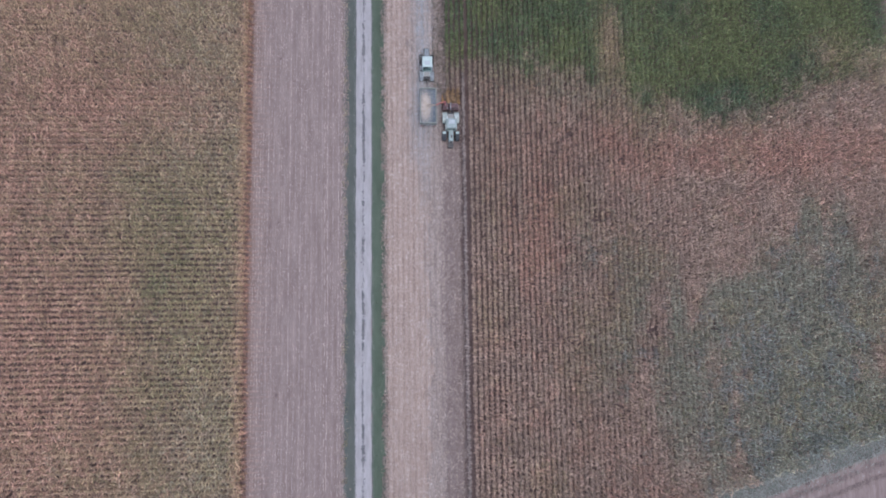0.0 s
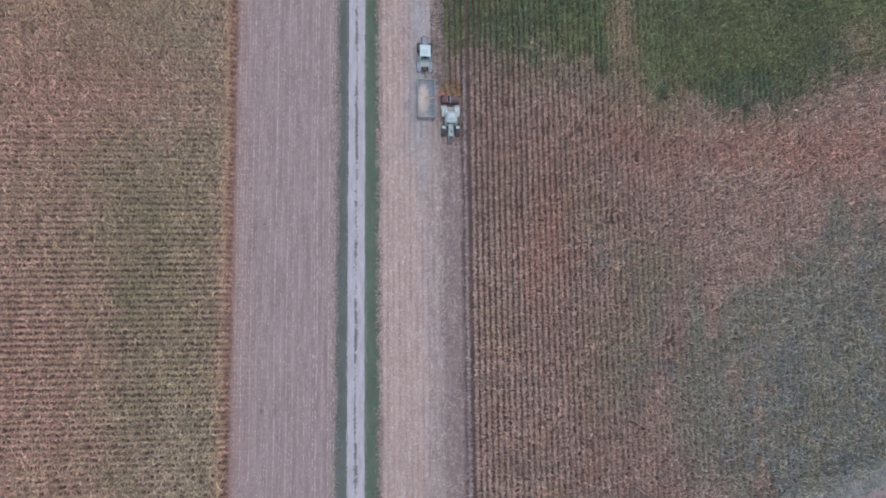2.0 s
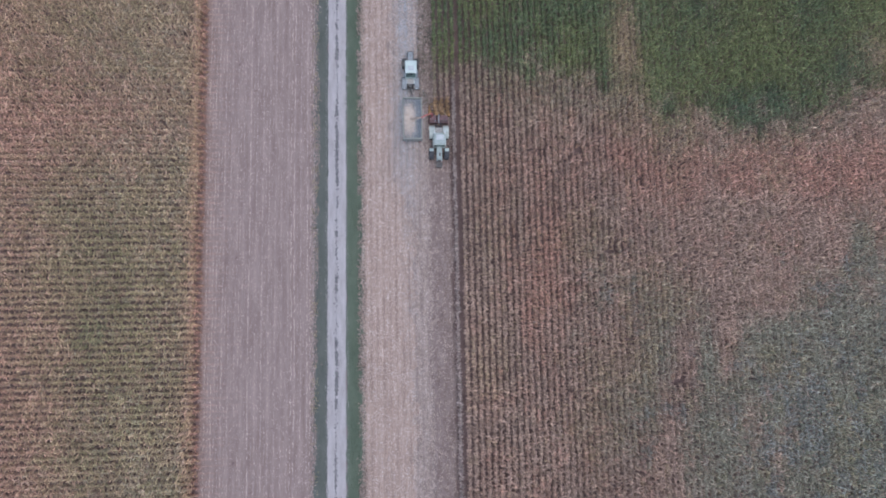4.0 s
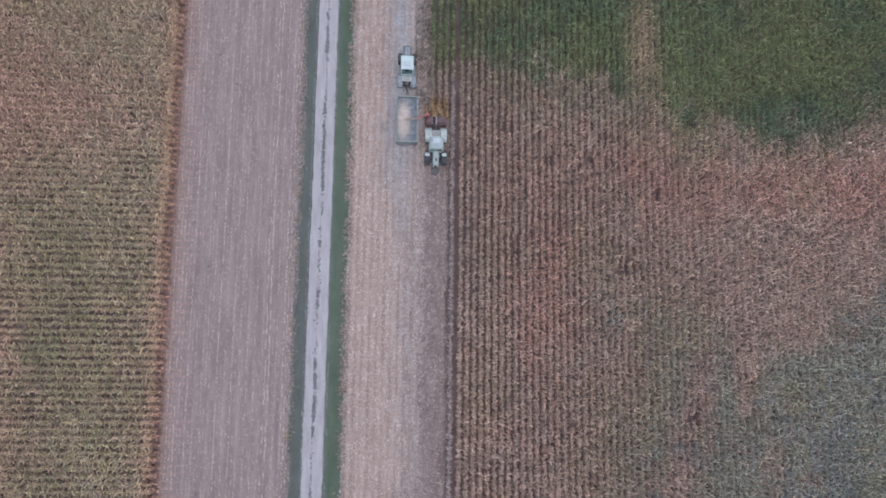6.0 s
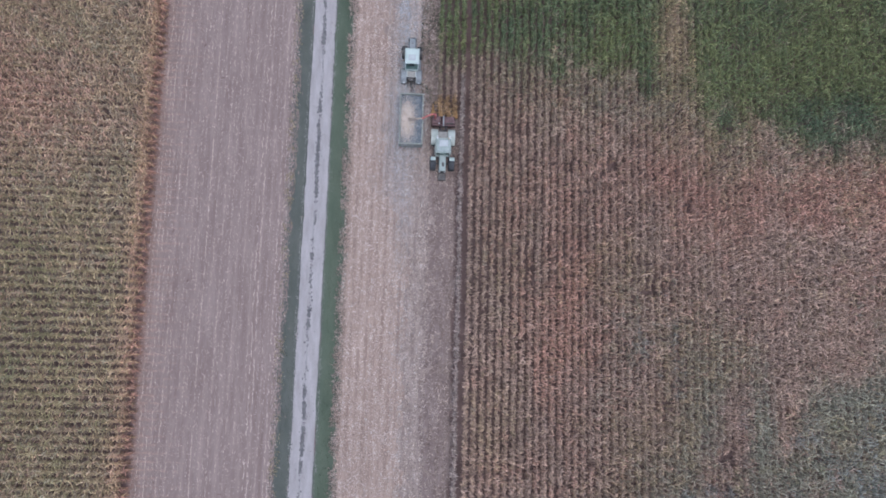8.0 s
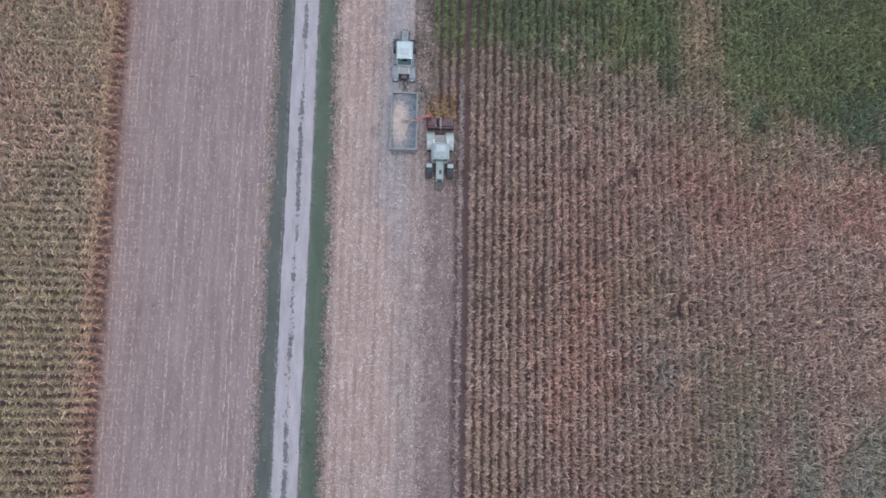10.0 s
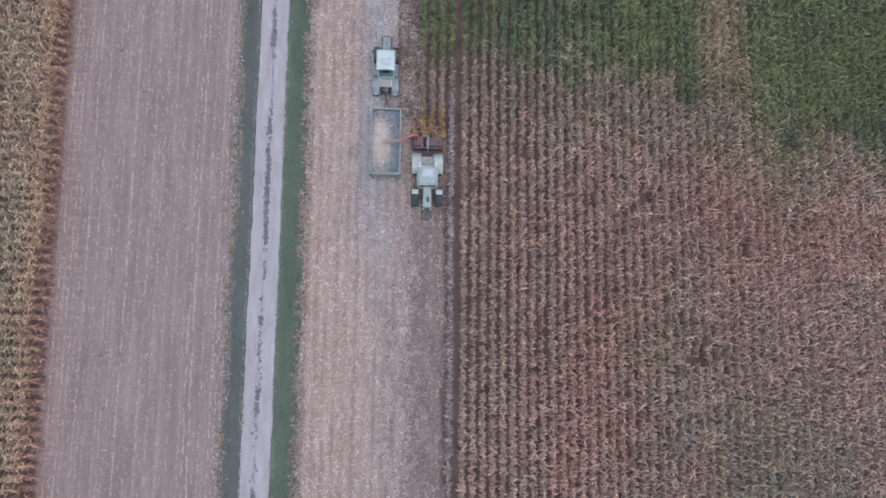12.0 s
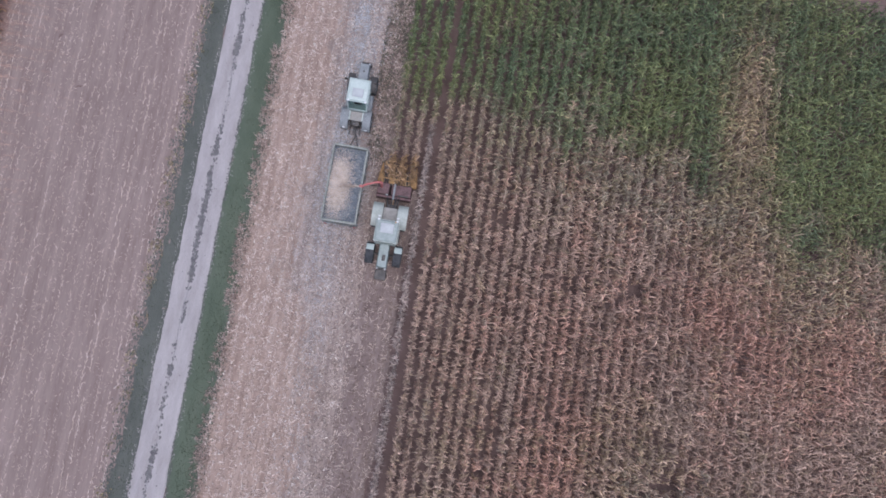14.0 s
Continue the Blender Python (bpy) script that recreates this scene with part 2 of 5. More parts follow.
# The strip widens to the north, where haze is painted into its grey.
sheet("driven_strip", lambda y: 9.0 if y < 1 else max(6.4, 9.0 - 0.3 * (y - 1)), lambda y: 11.9 if y < LANE_Y else 11.0, Y0, Y1, 0.038, SOIL_DRIVEN, 26, 500, "maize stubble flattened by wheels, greyed partly in place of haze", "stubble field", ragged=0.6, seed=56, rough_z=0.03)
sheet("cut_lane", lambda y: 10.9 if y < LANE_Y else 10.0, lambda y: 13.9 if y < LANE_Y else 11.75, Y0, Y1, 0.05, SOIL_FRESH, 30, 500, "freshly cut darker lane along the standing maize", "stubble field", ragged=0.25, seed=61, rough_z=0.04)
sheet("road_middle", lambda y: -0.22 + road_mid(y) + 0.1 * (vnoise(np.array([y]), np.array([3.0]), 2.2, 46)[0] - 0.3), lambda y: 0.0 + road_mid(y) - 0.1 * (vnoise(np.array([y]), np.array([7.0]), 2.2, 47)[0] - 0.3), Y0, Y1, 0.072, GRAVEL_WET, 6, 900, "damp dark strip along the middle of the track", "farm track", ragged=0.07, seed=45, rough_z=0.01)
edge_y = lambda x: -41.3 + (x - 54) * 0.315


def far_field():
    xs = np.linspace(20, 150, 120)
    vs = np.linspace(0, 1, 40)
    top = -40.7 + (xs - 54) * 0.315 + 0.25 * vnoise(xs, 0 * xs, 1.5, 3)
    y = top[None] * (1 - vs[:, None]) + (top - 60)[None] * vs[:, None]
    x = np.repeat(xs[None], 40, 0)
    z = 0.012 + 0.03 * (vnoise(x, y, 0.8, 4) - 0.5)
    z[0] = -0.02
    nx = 120
    a = (np.arange(39)[:, None] * nx + np.arange(nx - 1)[None]).ravel()
    me = quick_mesh("far_field", np.stack([x, y, z], -1).reshape(-1, 3), [np.stack([a, a + nx, a + nx + 1, a + 1], 1)], [SOIL_BARE], smooth=True)
    tagged(new("far_field", me), "bare pale soil beyond the maize field corner", "field", kind="structure")


far_field()


# ---- maize ----
def leaves_of(px, py, axis, heights, reach, count, rs, droop, across=0.5):
    """Arched two-piece leaves for plants at px, py. Returns verts (n*5, 3)."""
    n = len(px)
    k = count
    base_phi = np.where(rs.rand(n) < across, axis + math.pi / 2, rs.rand(n) * math.pi) + rs.normal(0, 0.5, n)
    j = np.arange(k)
    phi = base_phi[:, None] + math.pi * (j % 2)[None] + rs.normal(0, 0.55, (n, k))
    h0 = heights[:, None] * (0.98 - 0.5 * (j / (k - 1))[None] ** 1.2) + rs.normal(0, 0.06, (n, k))
    length = reach[:, None] * (0.62 + 0.55 * rs.rand(n, k)) * np.interp(j, [0, 3, 6, k - 1], [0.8, 1.1, 0.95, 0.55])[None]
    width = (0.034 + 0.04 * rs.rand(n, k)) * (1.3 if k < 8 else 1.12 if k < 10 else 1.0)
    rise = 0.12 + 0.16 * rs.rand(n, k) - droop * 0.12
    fall = -0.08 - 0.35 * rs.rand(n, k) * (0.6 + droop)
    c, s = np.cos(phi), np.sin(phi)
    bend = phi + rs.normal(0, 0.35, (n, k))
    cb, sb = np.cos(bend), np.sin(bend)
    x0, y0 = px[:, None] + 0 * c, py[:, None] + 0 * c
    x1, y1 = x0 + c * length * 0.52, y0 + s * length * 0.52
    x2, y2 = x1 + cb * length * 0.5, y1 + sb * length * 0.5
    v = np.empty((n, k, 5, 3), np.float32)
    w0, w1 = width * 0.3, width * 0.55
    tw = rs.normal(0, 0.35, (n, k)) * width
    for m, (x, y, z, w, t) in enumerate(((x0, y0, h0, w0, 0), (x0, y0, h0, -w0, 0), (x1, y1, h0 + rise, -w1, -tw), (x1, y1, h0 + rise, w1, tw))):
        v[:, :, m, 0], v[:, :, m, 1], v[:, :, m, 2] = x - s * w, y + c * w, z + t
    v[:, :, 4, 0], v[:, :, 4, 1], v[:, :, 4, 2] = x2, y2, np.maximum(0.08, h0 + rise + fall)
    return v.reshape(-1, 3)


def row_mesh(name, px, py, axis, heights, reach, count, chooser, rs, droop, across=0.5):
    verts = leaves_of(px, py, axis, heights, reach, count, rs, droop, across)
    n = len(px) * count
    base = np.arange(n) * 5
    quads = np.stack([base, base + 1, base + 2, base + 3], 1)
    tris = np.stack([base + 3, base + 2, base + 4], 1)
    idx = chooser(np.repeat(px, count), np.repeat(py, count), rs)
    # whole plants and small groups of them are paler or duller
    bright = np.exp(0.45 * (vnoise(px, py, 0.33, 301) - 0.5) + 0.16 * (vnoise(px, py, 1.3, 302) - 0.5) + rs.normal(0, 0.12, len(px)))
    idx = idx * np.repeat(bright, count)[:, None]
    # stalks: one narrow blade standing under each plant
    m = len(px)
    a = rs.rand(m) * math.pi
    sx, sy = 0.02 * np.cos(a), 0.02 * np.sin(a)
    st = np.stack([np.stack([px - sx, py - sy, 0 * px], 1), np.stack([px + sx, py + sy, 0 * px], 1), np.stack([px + sx * 0.5, py + sy * 0.5, heights * 1.05], 1), np.stack([px - sx * 0.5, py - sy * 0.5, heights * 1.05], 1)], 1).reshape(-1, 3)
    sb = len(verts) + np.arange(m) * 4
    stalk = np.stack([sb, sb + 1, sb + 2, sb + 3], 1)
    index = np.concatenate([idx, idx[::count], idx])
    me = quick_mesh(name, np.concatenate([verts, st]), [quads, stalk, tris], [LEAF])
    colour = np.ones((len(index), 4), np.float32)
    colour[:, :3] = index
    layer = me.attributes.new("leaf_colour", "FLOAT_COLOR", "FACE")
    layer.data.foreach_set("color", colour.ravel())
    return me


GAPS = [(32.8, -1.3, 0.8), (29.0, 11.0, 0.8), (25.0, 10.8, 0.7), (41.0, 15.5, 0.8), (21.0, -0.7, 0.7), (19.6, 14.4, 0.9), (20.9, 0.6, 0.6), (21.0, 2.0, 0.6), (20.9, -2.2, 0.6), (40.2, -17.0, 0.9), (31.9, 1.8, 0.7), (37.0, 7.0, 0.6)]
BOUND_X = [10, 14.5, 20, 27.7, 32.5, 37, 38.3, 39.5, 42.4, 46, 49.5, 54, 59, 63.3, 68.5, 73.4, 92]
BOUND_Y = [23.0, 22.4, 21.3, 20.4, 19.7, 20.2, 17.6, 15.4, 15.2, 14.7, 14.0, 14.9, 16.0, 17.3, 20.2, 22.0, 27.0]


def blob(x, y, cx, cy, rx, ry):
    return np.exp(-(((x - cx) / rx) ** 2 + ((y - cy) / ry) ** 2))


def pick(weights, level):
    """Leaf colours: the mean of the place's kinds, each leaf leaning to one of them."""
    w = np.clip(np.stack(weights, 1), 0, None) + 1e-9
    w /= w.sum(1, keepdims=True)
    one = (np.minimum(level, 0.999)[:, None] > np.cumsum(w, 1)).sum(1).clip(0, len(weights) - 1)
    return 0.58 * (w @ LEAF_COLOURS[:len(weights)]) + 0.42 * LEAF_COLOURS[one]


def streak(x, y, across, along, rs, seed, mix=0.3):
    """A level from 0 to 1 that runs in streaks along the rows, mixed with leaf-by-leaf chance."""
    a = 0.65 * vnoise(x / across, y / along, 1.0, seed) + 0.35 * vnoise(x / across, y / along, 0.37, seed + 1)
    a = np.clip((a - 0.5) * 1.7 + 0.5, 0, 1)
    return np.where(rs.rand(len(x)) < mix, rs.rand(len(x)), a)


def rise(v, lo, hi):
    """A smooth step from 0 to 1 between lo and hi."""
    u = np.clip((v - lo) / (hi - lo), 0, 1)
    return u * u * (3 - 2 * u)


def choose_east(x, y, rs):
    bound = np.interp(x, BOUND_X, BOUND_Y)
    wob = 4.2 * (vnoise(x, y * 0.7, 2.4, 71) - 0.5) + 2.2 * (vnoise(x, y, 0.8, 72) - 0.5)
    inside = 1 / (1 + np.exp(-(y - bound + 0.2 + wob) / 1.0))
    near = np.exp(-(((y - bound + 2.6) / 3.0) ** 2)) * np.interp(x, [12, 16, 24, 34, 42], [0.1, 0.25, 0.7, 0.8, 0.35])
    tongue = np.clip(1.2 * blob(x, y, 35.9, 24.5, 1.6, 5.5) + 0.5 * blob(x, y, 70, 24, 4, 3), 0, 1)
    deep = rise(y - bound, 0.5, 6) * 0.5 + 0.9 * blob(x, y, 50, 17, 8, 4) + 0.5 * blob(x, y, 66, 22, 6, 3)
    n1, n2 = vnoise(x, y * 0.8, 6.0, 73), vnoise(x * 1.3, y * 0.6, 2.2, 74)
    n3, n4 = vnoise(x * 1.2, y * 0.45, 3.1, 75), vnoise(x * 1.3, y * 0.7, 1.1, 76)
    green = inside * (1 - 0.85 * tongue)
    clump = 1.1 * blob(x, y, 33.0, 19.8, 0.9, 1.5) + 0.8 * blob(x, y, 32.8, 23.0, 0.8, 2.0) + 1.1 * blob(x, y, 41.1, 16.4, 1.0, 1.4)
    red = 0.12 + 0.7 * blob(x, y, 60, 8.5, 22, 4.6) + 0.4 * blob(x, y, 37, 9, 5, 5) + 0.5 * blob(x, y, 25, -3.5, 3.6, 9) + 0.55 * (n2 - 0.5) + 0.3 * (n4 - 0.5)
    lean = 0.8 * blob(x, y, 61, -19, 14, 16) + 0.6 * blob(x, y, 64, -34, 15, 9) + 0.32 * blob(x, y, 39, -20, 7, 12) + 0.25 * blob(x, y, 70, -4, 8, 9) + 0.22 * blob(x, y, 33, -6, 6, 8)
    grey = 1.5 * rise(0.6 * n3 + 0.4 * n1 + 0.62 * lean, 0.48, 0.96) * np.clip(lean * 1.8, 0.06, 1) + 0.5 * near
    blue = 1.8 * rise(0.55 * n2 + 0.45 * n4 + 0.4 * lean, 0.72, 0.98) * np.clip(1.5 * lean, 0, 1)
    # 1 at the cut edge, fading out by x = 18: fewer red and olive leaves
    dusty = np.interp(x, [12, 14.6, 15.0, 18], [1.0, 1.0, 0.6, 0.0])
    corner = blob(x, y, 66, -29, 13, 11)
    # the last term greys leaves near the machines: haze painted into leaf colour
    grey = grey * (1 - 0.6 * dusty) + 0.14 * np.exp(-(((x - 13) / 6.5) ** 2)) * np.interp(y, [-4, 4, 22, 26], [0, 1, 1, 0])
    red = np.clip(red, 0, 0.9) * (1 - 0.75 * dusty) * (1 - 0.5 * corner)
    olive = (0.12 + 0.25 * near + 0.4 * rise(n1, 0.6, 0.9)) * (1 - 0.7 * dusty) + 0.3 * tongue * inside
    keep = (1 - green) * (1 - np.clip(clump, 0, 0.9))
    dry = np.clip(1 - red - np.clip(grey, 0, 0.9), 0.08, 1)
    yellowing = green * np.clip(0.6 + 0.3 * blob(x, y, 41.5, 24, 3, 6) + 0.4 * rise(x, 34, 44) * rise(y - bound, 2, 8) - 0.3 * deep + 1.1 * (n1 - 0.5) + 0.9 * (n2 - 0.5), 0, 1)
    # leaf brightness by place: raised to the south near the edge, lower in far green
    place_gain = np.interp(x, [14, 34, 46], [0.9, 0.92, 1.0]) + 0.13 * rise(-y, -4, 10) * np.interp(x, [20, 30], [1, 0]) - 0.15 * green * rise(x, 38, 50)
    colour = place_gain[:, None] * pick([
        dry * keep, red * keep, np.clip(grey, 0, 1.2) * keep,
        green * 0.6 + (0.3 * corner * n1 + 0.35 * lean * rise(n2, 0.6, 0.85)) * keep,
        olive * keep, 0.35 * tongue * inside, 0 * x,
        6.0 * (y < LANE_Y + 0.9) * (x < 13.8),
        yellowing + 0.4 * tongue * inside + (0.1 * near + 0.4 * corner * n2) * keep,
        green * (0.2 + 0.7 * deep) * rise(1 - n1, 0.2, 0.7) + np.clip(clump, 0, 1) + 0.5 * lean * rise(n4, 0.7, 0.9) * keep,
        blue * keep,
    ], streak(x, y, 0.6, 1.4, rs, 171, 0.6))
    edge = (0.7 * (np.abs(x - 14.2) < 0.35) * (y < 20))[:, None]
    return colour * (1 - edge) + edge * np.array((0.3, 0.255, 0.23))


def choose_west(x, y, rs):
    n1, n2 = vnoise(x, y, 9.0, 81), vnoise(x, y, 3.0, 82)
    edge = np.clip((x + 17.9) / 1.6, 0, 1)
    red = 0.2 + 0.6 * rise(-x, 28, 44) + 1.4 * blob(x, y, -33, 15, 12, 6) + 0.8 * blob(x, y, -44, -28, 14, 14) + 0.6 * blob(x, y, -50, 4, 10, 14) + 0.6 * blob(x, y, -42, -17, 11, 10) + 0.35 * (n1 - 0.5)
    green = 0.04 + 1.5 * blob(x, y, -28, -10, 2.2, 2.4) + 0.6 * blob(x, y, -31, 4.5, 3, 1.5) + 0.3 * blob(x, y, -29, -2, 4, 5) + 0.35 * (n2 - 0.62)
    return 1.08 * pick([0.3 + 0 * x, red * (1 - 0.2 * edge) + 0.35 * edge, (0.08 + 0.3 * rise(x, -33, -24)) * (1 - edge), green * (1 - edge), (0.85 + 0.5 * (n1 - 0.5)) * (1 - 0.6 * edge), 0.14 + 0.75 * edge, 0 * x, 0 * x, (0.95 * blob(x, y, -24, -10, 6.5, 15) + 0.5 * (n2 - 0.5)) * (1 - edge)], streak(x, y, 1.4, 0.6, rs, 181, 0.6))


def field_parent(name, at, label):
    e = new(name)
    e.location = at
    return tagged(e, label, "maize field")


def maize_fields():
    east = field_parent("maize_field", (40, 0, 0), "standing dry reddish maize in rows with a dark green upper part")
    for k in range(90):
        # three rows ahead of the chopper, a stunted pale grey edge row, then the field
        x = 11.9 + 0.753 * k if k < 3 else 14.2 if k == 3 else 15.18 + 0.75 * (k - 4)
        leaves = 14 if x < 31 else 12 if x < 40 else 9 if x < 56 else 7
        rs = np.random.RandomState(1000 + k)
        lo = max(edge_y(x) + 2.0 + 1.4 * rs.rand(), -48.0)
        if k < 3:
            lo = LANE_Y - [0.45, 0.7, 0.6][k]
        ys = np.arange(lo, 34.5, 0.168)
        ys = ys + rs.normal(0, 0.035, len(ys))
        xs = x + rs.normal(0, 0.035, len(ys)) + 0.05 * (vnoise(ys, 0 * ys + k, 3.0, 91) - 0.5)
        keep = rs.rand(len(ys)) > 0.05
        for gx, gy, r in GAPS:
            keep &= ~((np.hypot(xs - gx, ys - gy) < 0.9 * r) & (rs.rand(len(ys)) < 0.3))
        xs, ys = xs[keep], ys[keep]
        weak = np.zeros(len(xs))
        for gx, gy, r in GAPS:
            weak = np.maximum(weak, np.exp(-((np.hypot(xs - gx, ys - gy) / r) ** 4)))
        grow = 0.6 * vnoise(xs, ys, 4.0, 95) + 0.4 * vnoise(xs, ys, 0.5, 97)
        heights = (1.75 + 0.45 * grow + rs.normal(0, 0.13, len(xs))) * (1 - 0.35 * weak)
        spread = np.interp(x, [12, 20, 28, 40, 56], [0.77, 0.79, 0.82, 0.86, 0.97])
        reach = spread * (1 - 0.09 * np.interp(x, [14, 22], [1, 0]) * np.interp(ys, [-4, 4], [0, 1])) * np.where(ys > np.interp(x, BOUND_X, BOUND_Y), 1.18, 1.0) * (0.4 + 0.16 * grow + 0.11 * rs.rand(len(xs))) * (1 - 0.3 * weak) * np.interp(ys, [-30, 2], [1.12, 1.0])
        if k == 3:
            heights, reach = heights * 0.8, reach * 0.95
        me = row_mesh("maize_row", xs, ys, math.pi / 2, heights, reach, leaves, choose_east, rs, 0.6)
        row = new("maize_row", me)
        row.parent = east
        row.matrix_parent_inverse = Matrix.Translation((-40, 0, 0))
    west = field_parent("maize_field", (-36, 0, 0), "ripening olive and tan maize in rows across the strip")
    y = -44.47
    k = 0
    while y < 34.5:
        rs = np.random.RandomState(3000 + k)
        xs = np.arange(-56.0, -16.35 + 0.3 * rs.rand(), 0.168)
        xs = xs + rs.normal(0, 0.035, len(xs))
        ys = y + rs.normal(0, 0.04, len(xs)) + 0.05 * (vnoise(xs, 0 * xs + k, 3.0, 92) - 0.5)
        keep = rs.rand(len(xs)) > 0.05
        xs, ys = xs[keep], ys[keep]
        grow = 0.6 * vnoise(xs, ys, 4.0, 96) + 0.4 * vnoise(xs, ys, 0.5, 98)
        heights = 1.8 + 0.4 * grow + rs.normal(0, 0.13, len(xs))
        reach = (0.39 + 0.15 * grow + 0.1 * rs.rand(len(xs))) * np.interp(y, [-30, -16], [1.2, 1.0])
        me = row_mesh("maize_row", xs, ys, 0.0, heights, reach, 8, choose_west, rs, 0.4)
        row = new("maize_row", me)
        row.parent = west
        row.matrix_parent_inverse = Matrix.Translation((36, 0, 0))
        # the row's open end: rusty lower leaves down to the ground under a few pale ones
        ex = np.linspace(-16.75, -15.85, 9) + rs.normal(0, 0.05, 9)
        tall = np.interp(ex, [-16.75, -16.2, -15.85], [1.35, 1.15, 0.6]) + rs.normal(0, 0.1, 9)
        rust = lambda x, y, rs: LEAF_COLOURS[np.where(rs.rand(len(x)) < np.interp(x, [-16.7, -16.2], [0.4, 0.8]), 6, 5)] * (0.9 + 0.3 * rs.rand(len(x)))[:, None]
        me = row_mesh("row_end", ex, y + rs.normal(0, 0.03, 9), math.pi / 2, tall, 0.4 + 0.2 * rs.rand(9), 10, rust, rs, 0.9, 1.0)
        tail = new("row_end", me)
        tail.parent = west
        tail.matrix_parent_inverse = Matrix.Translation((36, 0, 0))
        y += 0.76
        k += 1


maize_fields()


# ---- litter, grass and mud ----
def ribbons(name, px, py, pz, length, width, angle, tilt, mat, rs, bits=False):
    """Short bent strips lying about: two quads each, or one quad for small bits."""
    n = len(px)
    c, s = np.cos(angle), np.sin(angle)
    bend = angle + rs.normal(0, 0.5, n)
    cb, sb = np.cos(bend), np.sin(bend)
    v = np.empty((n, 6, 3), np.float32)
    x1, y1 = px + c * length * 0.5, py + s * length * 0.5
    x2, y2 = x1 + cb * length * 0.5, y1 + sb * length * 0.5
    for m, (x, y, z, w) in enumerate(((px, py, pz, 0.5), (px, py, pz, -0.5), (x1, y1, pz + tilt, -0.6), (x1, y1, pz + tilt, 0.6), (x2, y2, pz + 0.3 * tilt, -0.25), (x2, y2, pz + 0.3 * tilt, 0.25))):
        v[:, m, 0], v[:, m, 1], v[:, m, 2] = x - s * w * width, y + c * w * width, z
    if bits:
        b = np.arange(n) * 4
        return quick_mesh(name, v[:, (0, 1, 4, 5)].reshape(-1, 3), [np.stack([b, b + 1, b + 2, b + 3], 1)], [mat])
    b = np.arange(n) * 6
    return quick_mesh(name, v.reshape(-1, 3), [np.concatenate([np.stack([b, b + 1, b + 2, b + 3], 1), np.stack([b + 3, b + 2, b + 4, b + 5], 1)])], [mat])


